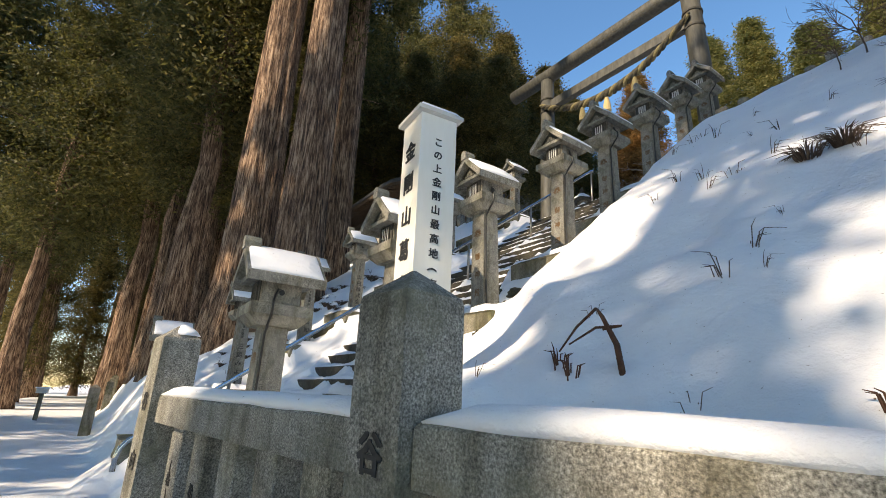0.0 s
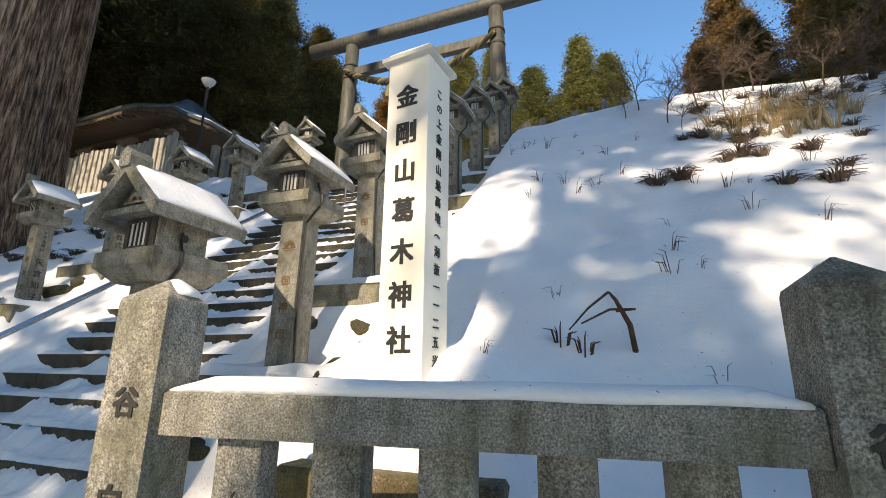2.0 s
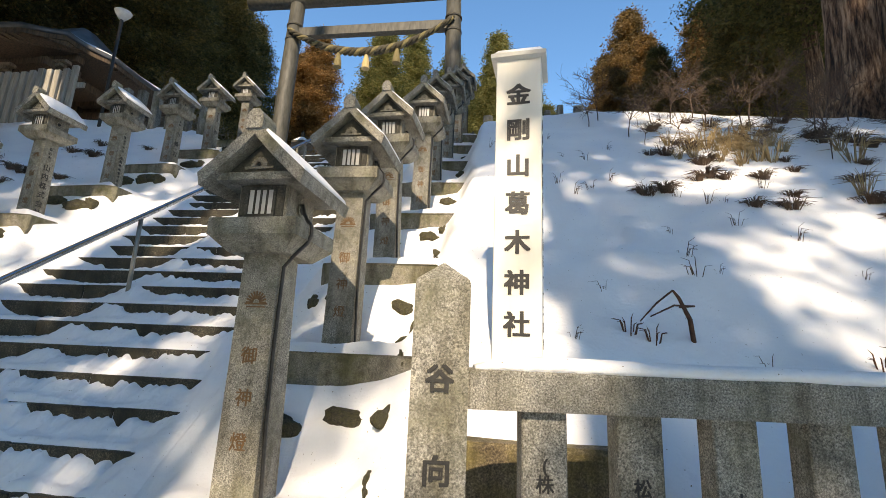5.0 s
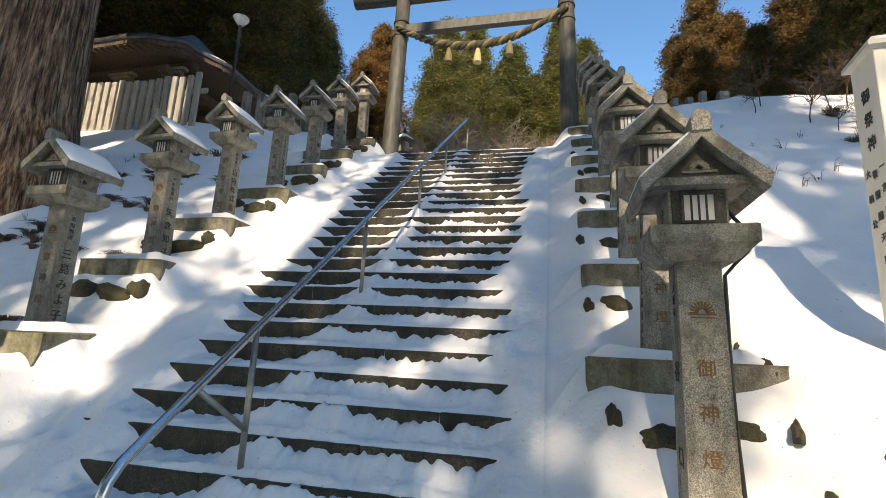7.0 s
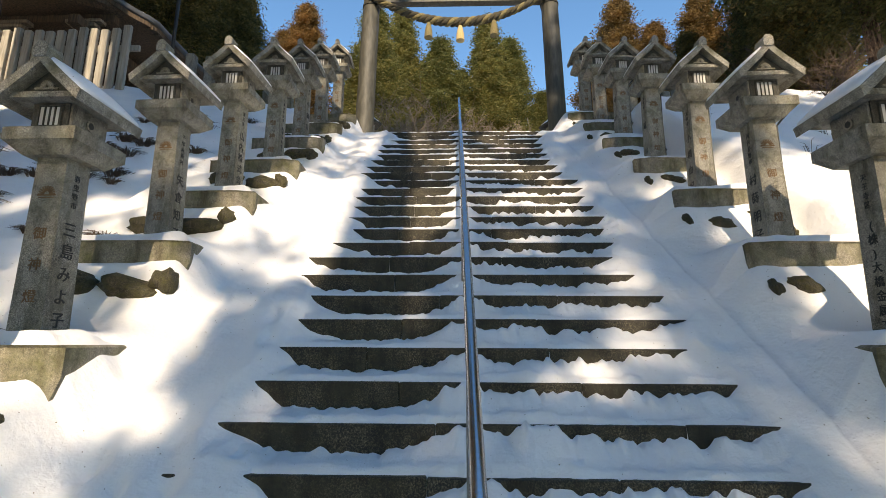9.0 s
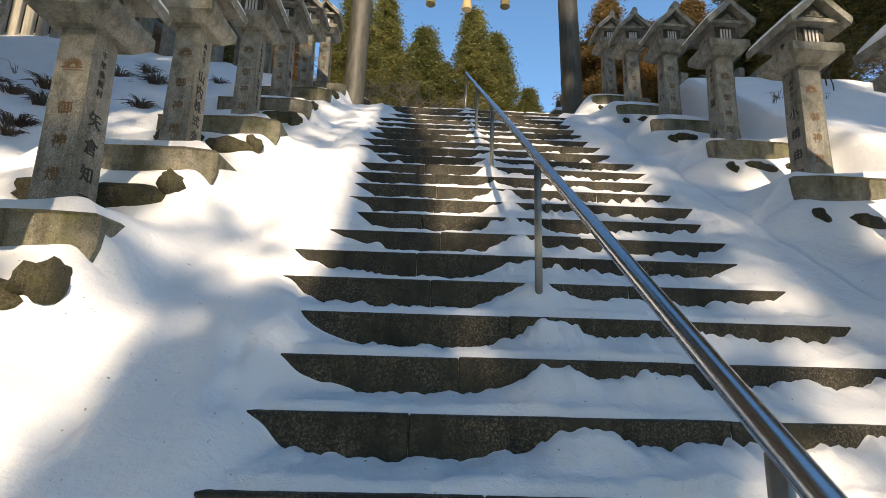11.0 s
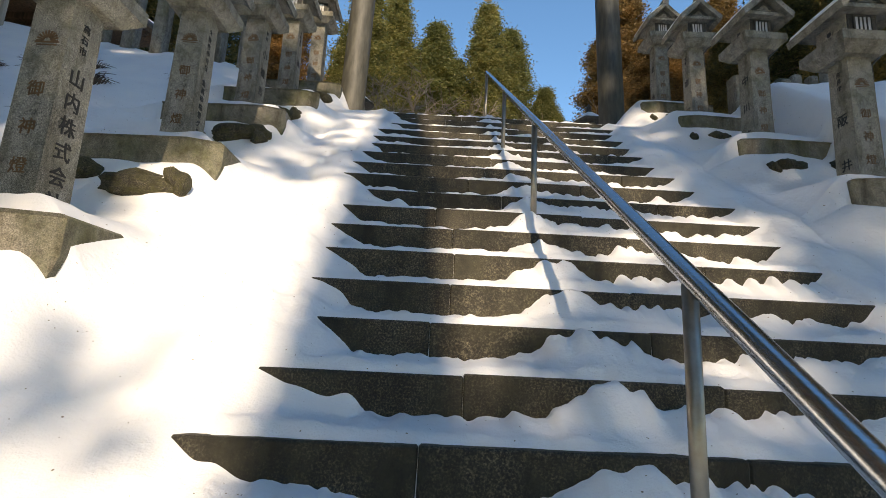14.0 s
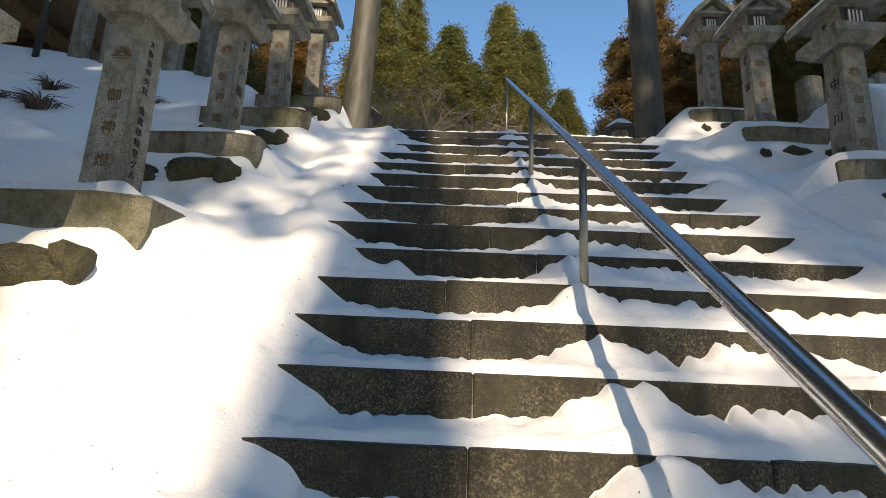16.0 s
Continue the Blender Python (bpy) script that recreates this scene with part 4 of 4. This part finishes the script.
hinoki_a = tree("tall green cypress on the ridge behind the gate", 17, 0.25, 0.06, 3.4, 150, 190, 0.25, LEAF_GREEN, 1, 0.62, 0.1, "ridge trees")
hinoki_b = tree("tall green cypress on the ridge behind the gate", 18, 0.25, 0.05, 3.0, 150, 190, 0.25, LEAF_GREEN, 2, 0.75, 0.1, "ridge trees")
cedar_b = tree("rusty brown winter cedar on the ridge", 17, 0.28, 0.10, 3.3, 90, 260, 0.25, LEAF_BROWN, 3, 0.55, 0.1, "ridge trees", None, 0.55)
cedar_o = tree("olive brown cedar with drooping boughs", 19, 0.35, 0.08, 3.8, 120, 200, 0.26, LEAF_OLIVE, 4, 0.6, 0.4, "forest trees", None, 0.55)
cedar_d = tree("tall dark green cedar with a red-brown trunk", 26, 0.45, 0.34, 4.2, 80, 190, 0.28, LEAF_DARK, 5, 0.45, 0.5, "forest trees", None, 0.5)
cedar_e = tree("tall dark cedar with sparse drooping boughs", 24, 0.38, 0.33, 4.4, 64, 190, 0.28, LEAF_DARK, 6, 0.4, 0.55, "forest trees", None, 0.4)
shade = tree("tall cedar with sparse clumped boughs south of the path", 25, 0.4, 0.30, 3.3, 50, 85, 0.36, LEAF_DARK, 9, 0.25, 0.4, "forest trees", None, 0.3, False)
shade_thin = tree("slender cedar with thin scattered boughs south of the path", 25, 0.3, 0.25, 3.0, 46, 34, 0.34, LEAF_DARK, 19, 0.2, 0.4, "forest trees", None, 0.2, False)
shade_high = tree("tall bare-stemmed cedar with a high crown south of the path", 26, 0.35, 0.68, 3.2, 34, 90, 0.36, LEAF_DARK, 29, 0.3, 0.4, "forest trees", None, 0.3, False)
shade_high.matrix_world = Matrix.Translation((-0.5, -14.2, -1.0))
plant(shade_high, -8.2, -14.6, 1.0, 2.0, -1.0)
plant(shade_high, -5.1, -14.6, 0.8, 4.1, -1.0, 2.1)
plant(shade_high, -5.2, -16.2, 0.75, 1.3, -1.0, 2.25)
shade_thin.matrix_world = Matrix.Translation((14.5, -16, -1.0))
shade.matrix_world = Matrix.Translation((-17.5, -15, -1.0))
for proto, x, y, ztop in ((hinoki_a, -11.5, 28.7, 24.4), (hinoki_b, -10.0, 32, 26.8), (hinoki_a, -7.1, 33.2, 25.0), (hinoki_b, -3.4, 33.1, 26.8), (hinoki_a, -1.4, 35, 26.1), (hinoki_a, 0.2, 30, 18.6), (hinoki_b, -5.4, 36, 24.0),
                          (hinoki_b, -8.8, 38, 26.0), (hinoki_a, -13.2, 31, 22.0), (cedar_b, -16.0, 27.5, 23.8), (cedar_b, -18.7, 30.7, 24.2), (cedar_b, 6.2, 31, 26.6), (cedar_b, 5.2, 33.3, 24.7), (cedar_b, 9.0, 25.2, 22.2), (cedar_b, 10.4, 22.3, 20.8),
                          (cedar_o, 12.5, 24, 26.0), (cedar_o, 8.5, 18, 17.5), (cedar_o, -19.6, 18, 24.5), (cedar_o, -17.6, 19.8, 21.6), (cedar_o, -19.5, 14.8, 22.0), (cedar_o, -17.8, 22.6, 20.6), (cedar_o, -23, 17, 26.0), (cedar_o, -46, -4.5, 16), (cedar_o, -50, -1, 13), (cedar_o, -53, 3.5, 14), (cedar_o, -47, 6.5, 13), (cedar_o, -42, 2.8, 11), (cedar_o, -57, -6, 13), (cedar_o, -40, 9.5, 20), (cedar_o, -26, 12.5, 25), (cedar_o, -16.4, 14.6, 19.0), (cedar_o, -22.0, 13.0, 22.0), (cedar_o, -21, 24, 25.0), (hinoki_a, 3.0, 38, 21.0), (hinoki_a, 13, 32, 25), (hinoki_a, -24, 30, 26), (hinoki_b, 17, 27, 27), (cedar_o, 3.4, 16.5, 13.5), (cedar_o, 5.2, 13.5, 14.0), (cedar_b, 2.6, 20.5, 15.5), (cedar_o, 7.0, 17.0, 17.5), (cedar_b, 4.6, 22.0, 18.0)):
    z = height(x, y)
    hh = {hinoki_a: 17, hinoki_b: 18, cedar_b: 17, cedar_o: 19}[proto]
    k = (ztop - z) / hh
    plant(proto, x, y, k, random.uniform(0, 6.28))
# dark forest west of the steps
rng = random.Random(31)
for x, y, k in ((-23.5, 1.6, 0.9), (-18.5, 1.9, 1.0), (-21, 5.0, 1.05), (-24, 2.6, 1.0), (-27, 0.8, 1.05), (-17.0, 4.7, 0.9), (-25, 7.5, 1.1), (-30, 4.5, 1.1), (-33, 9, 1.1), (-36, 3, 1.2), (-40, 7, 1.2), (-38, 13, 1.2), (-32, 17, 1.2), (-27, 20, 1.2),
                (-38, -5.5, 1.1), (-45, -3.5, 1.2), (-46, 2, 1.2), (-48, 9, 1.2), (-36, 21, 1.2), (-55, 3, 1.3), (-28, -3.0, 0.95), (-35, -3.5, 1.0), (-62, -6, 1.3), (-66, 1, 1.4), (-63, 8, 1.4), (-60, 15, 1.4), (-56, 22, 1.4), (-26.5, 4.6, 0.8), (-21.5, 2.9, 0.75), (-30.5, 1.9, 0.9)):
    plant(cedar_d if rng.random() < 0.5 else cedar_e, x, y, k, rng.uniform(0, 6.28))
# unseen row of trees far to the south, added to cut the sky light
for i in range(13):
    plant(cedar_d if i % 2 else cedar_e, -34 + i * 5.2 + rng.uniform(-1, 1), -29 + rng.uniform(-3, 2), 0.72, rng.uniform(0, 6.28), -2.0)
# unseen tall cedars, added south of the path to keep the forest in shade
for x, y, k in ((-19.5, -9.5, 1.2), (-33.5, -11.0, 1.35), (-40.0, -10.0, 1.35)):
    plant(cedar_d, x, y, k, x, -1.2)
# dark boughs over the bank to the east
# the cedar at (6.0, 3.6) is out of view, added to shade the trunk
for x, y, k in ((5.5, 11.0, 0.62), (8.5, 9.0, 0.75), (9.5, 13.5, 0.8), (12, 6.0, 0.85), (7.0, 15.0, 0.7), (6.0, 3.6, 0.6), (7.5, 6.5, 0.7)):
    plant(cedar_e, x, y, k, rng.uniform(0, 6.28))
# trees south of the path, whose crowns dapple the snow
for x, y, k, tall in THIN_TREES:
    plant(shade_thin, x, y, k, x + y, -1.0, tall / k)
for x, y, k, tall in SHADE_TREES:
    plant(shade, x, y, k, x * 1.7 + y, -1.0, tall / k)
for proto, x, y in ((hinoki_a, -27, 34), (hinoki_b, 20, 34), (cedar_b, 14, 28.5), (cedar_o, -28, 26), (cedar_d, -42, 16), (cedar_e, -50, 14)):
    proto.matrix_world = Matrix.Translation((x, y, height(x, y)))


def big_trunk(x, y, r, h, seed):
    """An old cedar with a fluted trunk and a few stubs; its crown is far above."""
    rr = random.Random(seed)
    o = thing("old_cedar", "massive old cedar with fluted reddish bark beside the hall", "tree", "old cedars", Matrix.Translation((x, y, height(x, y) - 0.2)))
    sides, rs = 40, []
    for i in range(15):
        u = i / 14
        base = r * (1 - 0.45 * u) + 0.55 * r * math.exp(-u * 22)
        rs.append([(base * (1 + 0.07 * math.sin(5 * a + seed + u * 2) + 0.05 * math.sin(11 * a - seed + u * 3) + 0.02 * math.sin(23 * a + u * 5)) * math.cos(a), base * (1 + 0.07 * math.sin(5 * a + seed + u * 2) + 0.05 * math.sin(11 * a - seed)) * math.sin(a), -0.4 + u * h) for a in (2 * math.pi * q / sides for q in range(sides))])
    part("trunk", Shape().rings(rs), BARK, o, "", True)
    spots, spread, limbs = [], [], Shape()
    for i in range(50):
        z = h * (0.50 + 0.48 * i / 50)
        a, L = i * 2.4 + rr.uniform(-0.4, 0.4), rr.uniform(2.5, 4.6)
        tip = Vector((L * math.cos(a), L * math.sin(a), z - 0.3 * L))
        limbs.tube([(0, 0, z), (tip.x * 0.5, tip.y * 0.5, z + 0.1), tip], [0.11, 0.06, 0.02], 5)
        for t in (1.0, 0.8, 0.6):
            spots.append(Vector((0, 0, z)).lerp(tip, t))
            spread.append(rr.uniform(0.35, 0.6))
    tagged(part("branchwork", limbs, BARK, o), kind="stuff")
    crown = new("crown", leaf_mesh("crown", spots, 170, np.array(spread), 0.27, LEAF_DARK, seed, 0.5))
    crown.parent = o
    tagged(crown, kind="stuff")
    return o


big_trunk(-11.95, 3.75, 0.58, 27, 41)
big_trunk(-13.5, 2.85, 0.64, 27, 42)
big_trunk(-14.3, 5.6, 0.45, 27, 44)
big_trunk(3.9, 6.6, 0.85, 20, 43)


def bare_tree(label, h, seed, material, name="bare_tree", levels=4, spread=0.75, per=4, r=0.07):
    rr = random.Random(seed)
    o = thing(name, label, "tree" if h > 2 else "shrub", "leafless trees" if h > 2 else "leafless shrubs")
    trunk, twigs = Shape(), Shape()

    def grow(p, d, L, rad, lv):
        pts = [p]
        for _ in range(3):
            d = (d + Vector((rr.uniform(-0.38, 0.38), rr.uniform(-0.38, 0.38), rr.uniform(-0.16, 0.16)))).normalized()
            pts.append(pts[-1] + d * L / 3)
        (trunk if lv == levels else twigs).tube(pts, [rad, rad * 0.85, rad * 0.7, rad * 0.5], 5 if lv > 2 else 3)
        if lv > 0:
            for _ in range(per + (lv == levels)):
                a = rr.uniform(0, 6.28)
                q = pts[rr.choice((1, 2, 2, 3, 3))]
                grow(q, (d + Vector((math.cos(a), math.sin(a), rr.uniform(-0.3, 0.5))) * spread).normalized(), L * rr.uniform(0.5, 0.8), rad * 0.62, lv - 1)

    grow(Vector((0, 0, -0.1)), Vector((0, 0, 1)), h * 0.42, r, levels)
    part("trunk", trunk, material, o)
    tagged(part("twig_spray", twigs, material, o), kind="stuff")
    return o


cherry_a = bare_tree("leafless pale-barked cherry tree behind the gate", 5.0, 51, PALE_TWIG, r=0.06, per=6, spread=1.0)
cherry_b = bare_tree("leafless pale-barked cherry tree behind the gate", 4.6, 52, PALE_TWIG, r=0.055, per=6, spread=1.0)
for x, y, k, a in ((-7.6, 15.5, 1.1, 0), (-6.3, 17.5, 1.25, 2), (-4.9, 15.8, 1.0, 4), (-3.6, 18.0, 1.2, 1), (-8.9, 18.5, 1.2, 5), (-2.5, 16.5, 0.9, 3), (-5.6, 20.5, 1.4, 3.3), (-7.6, 21.5, 1.5, 1.2), (-15.4, 13.2, 0.85, 0.4), (-14.4, 14.2, 0.9, 2.2), (-1.0, 19, 1.1, 0.7)):
    plant(cherry_a if a in (0, 4, 5, 3.3, 0.4, 0.7) else cherry_b, x, y, k, a)
cherry_a.matrix_world = Matrix.Translation((-10.6, 19.5, height(-10.6, 19.5)))
cherry_b.matrix_world = Matrix.Translation((-12.0, 20.5, height(-12.0, 20.5)))

# ---- scrub, grass and twigs on the bank ----
scrub = bare_tree("leafless dark scrub poking through the snow", 1.5, 61, TWIG, "bare_shrub", 3, 0.8, 5, 0.012)
for x, y, k in ((-0.6, 5.6, 0.8), (-0.2, 5.9, 0.9), (0.5, 5.7, 0.8), (1.1, 5.2, 0.8), (1.6, 4.9, 0.9), (0.2, 6.2, 1.0), (1.9, 5.6, 1.0), (0.7, 4.6, 0.55), (2.4, 4.7, 0.8), (1.3, 6.1, 1.0), (-0.9, 6.3, 0.9), (2.9, 5.4, 0.9), (1.9, 3.9, 0.45), (0.9, 5.5, 0.9), (0.0, 5.3, 0.6), (-0.5, 5.2, 0.5), (2.2, 4.2, 0.7), (1.4, 4.6, 0.6), (2.6, 6.0, 1.0), (0.6, 6.4, 1.1), (-1.1, 6.0, 0.7), (1.9, 6.4, 1.1)):
    plant(scrub, x, y, k, x * 7)
for i in range(34):
    plant(scrub, -15.5 - rng.random() * 26, -3.4 - rng.random() * 3.5, rng.uniform(1.0, 2.2), i)
scrub.matrix_world = Matrix.Translation((3.3, 4.9, height(3.3, 4.9)))


def tuft(name, label, n, h, lean, material, seed, width=0.006):
    """Dry blades or fronds springing from one root."""
    rr = random.Random(seed)
    s = Shape()
    for _ in range(n):
        a = rr.uniform(0, 6.28)
        d = Vector((math.cos(a), math.sin(a), 0))
        L, k = h * rr.uniform(0.5, 1.1), lean * rr.uniform(0.3, 1.3)
        p = d * rr.uniform(0, 0.06)
        s.tube([p - Vector((0, 0, 0.03)), p + d * k * L * 0.35 + Vector((0, 0, L * 0.6)), p + d * k * L + Vector((0, 0, L * (0.9 - 0.35 * k)))], [width, width * 0.8, width * 0.3], 3)
    return tagged(new(name, s.mesh(name, material)), label, "plant", "bank plants")


def scatter(proto, places, smin, smax, seed):
    rr = random.Random(seed)
    for i, (x, y) in enumerate(places):
        m = Matrix.Translation((x, y, height(x, y))) @ Matrix.Rotation(rr.uniform(0, 6.28), 4, 'Z')
        o = proto if i == 0 else proto.copy()
        if i:
            scene.collection.objects.link(o)
        k = rr.uniform(smin, smax)
        o.matrix_world = m @ Matrix.Diagonal((k, k, k, 1))


rr = random.Random(71)
grass_spots = [(0.35 + rr.gauss(0, 0.45), 4.75 + rr.gauss(0, 0.30)) for _ in range(26)]
scatter(tuft("grass_tuft", "tuft of dry straw-coloured grass in the snow", 26, 0.42, 0.8, STRAW_GRASS, 72), grass_spots, 0.5, 1.15, 73)
mat_spots = [(-0.07, 3.44), (-0.75, 3.75), (-0.95, 3.70), (0.25, 3.45), (-0.35, 4.9), (0.0, 5.05), (0.8, 4.3), (1.2, 4.0), (1.0, 3.3), (1.3, 2.9), (0.9, 2.6), (1.8, 3.4), (1.6, 4.4), (2.0, 4.9), (-0.1, 5.2), (0.5, 5.1), (-0.55, 4.85), (1.5, 2.4), (1.9, 2.9), (-10.2, 3.3), (-9.9, 2.4), (-10.6, 2.1), (-9.6, 4.0), (-10.4, 4.8)]
mat_spots += [(rr.uniform(-11.5, -9.1), rr.uniform(1.2, 6.8)) for _ in range(30)] + [(x - 0.55, y + 0.1) for x, y, _ in L_ROW]
mat_spots += [(rr.uniform(-0.4, 2.8), rr.uniform(3.2, 6.2)) for _ in range(34)]
scatter(tuft("fern_clump", "low clump of dark withered fern in the snow", 110, 0.10, 1.4, TWIG, 74, 0.004), mat_spots, 0.7, 1.4, 75)
twig_spots = [(-1.43 + rr.uniform(-1.2, 1.8), rr.uniform(1.3, 5.8)) for _ in range(34)] + [(-9.6 - rr.random() * 2.5, rr.uniform(1.2, 6)) for _ in range(16)]
scatter(tuft("dry_sprig", "thin dry sprig poking from the snow", 6, 0.16, 0.9, TWIG, 76, 0.0035), twig_spots, 0.5, 1.1, 77)
red_spots = [(-1.62, 1.86), (-1.50, 1.80), (-0.35, 1.75), (-0.25, 1.8)]
scatter(tuft("cedar_sprig", "fallen rusty cedar sprig standing in the snow", 9, 0.16, 0.55, RED_TWIG, 78, 0.006), red_spots, 0.7, 1.2, 79)
# broken branch leaning in the snow
gz = height(-1.25, 1.85)
s = Shape()
s.tube([(-1.25, 1.85, gz - 0.05), (-1.27, 1.84, gz + 0.12), (-1.33, 1.83, gz + 0.25), (-1.36, 1.83, gz + 0.29)], [0.015, 0.014, 0.010, 0.006], 7)
s.tube([(-1.33, 1.83, gz + 0.19), (-1.24, 1.84, gz + 0.20), (-1.36, 1.82, gz + 0.20), (-1.50, 1.80, gz + 0.13)], [0.005, 0.006, 0.006, 0.004], 6)
s.tube([(-1.36, 1.83, gz + 0.29), (-1.46, 1.81, gz + 0.21), (-1.56, 1.80, gz + 0.10)], [0.007, 0.006, 0.004], 6)
tagged(new("broken_branch", s.mesh("broken_branch", RED_TWIG)), "broken dark brown branch stuck upright in the snow", "branch")


# ---- rocks between the lantern beds ----
def rock(seed):
    bm = bmesh.new()
    bmesh.ops.create_icosphere(bm, subdivisions=3, radius=1)
    for v in bm.verts:
        d = 0.75 + 0.35 * noise.noise(v.co * 0.9 + Vector((seed, 0, 0))) + 0.18 * noise.noise(v.co * 2.4 + Vector((0, seed, 0)))
        v.co = v.co * d
    me = bpy.data.meshes.new("rock")
    bm.to_mesh(me)
    bm.free()
    me.materials.append(ROCK)
    me.polygons.foreach_set("use_smooth", [True] * len(me.polygons))
    return me


rocks = [rock(3.1), rock(7.7), rock(12.9), rock(21.3)]
rr = random.Random(81)
for row, side in ((L_ROW, 1), (R_ROW, -1)):
    for i, (x, y, z) in enumerate(row):
        nxt = row[i + 1] if i + 1 < len(row) else (x, y + 0.9, z + 0.6)
        for dx, sx in ((-0.30, 0.26), (0.12, 0.30), (0.34, 0.10)):
            px, py = x + side * dx + rr.uniform(-0.05, 0.05), nxt[1] - 0.50 - rr.uniform(0.0, 0.08)
            o = tagged(new("rock", rr.choice(rocks)), "dark mossy rock bedded between the lantern slabs, snow around it", "rock", "bedded rocks")
            k = sx * rr.uniform(0.85, 1.1) * (1.0 if side > 0 else 0.6)
            o.matrix_world = pose(px, py, height(px, py) - 0.045, rr.uniform(-15, 15), rr.uniform(-10, 10), rr.uniform(-15, 15)) @ Matrix.Diagonal((k, 0.16 if side > 0 else 0.11, 0.13 if side > 0 else 0.09, 1))
# narrow dark rocks, lined up in place of a dark crevice in the bank
for i in range(13):
    y = 0.55 + i * 0.27
    px = -2.95 + rr.uniform(-0.04, 0.04)
    o = tagged(new("rock", rr.choice(rocks)), "dark mossy rock edging the snowy bank", "rock", "bedded rocks")
    o.matrix_world = pose(px, y, height(px, y) - 0.05, rr.uniform(-20, 20), 0, rr.uniform(-30, 30)) @ Matrix.Diagonal((0.035, rr.uniform(0.07, 0.17), 0.075, 1))
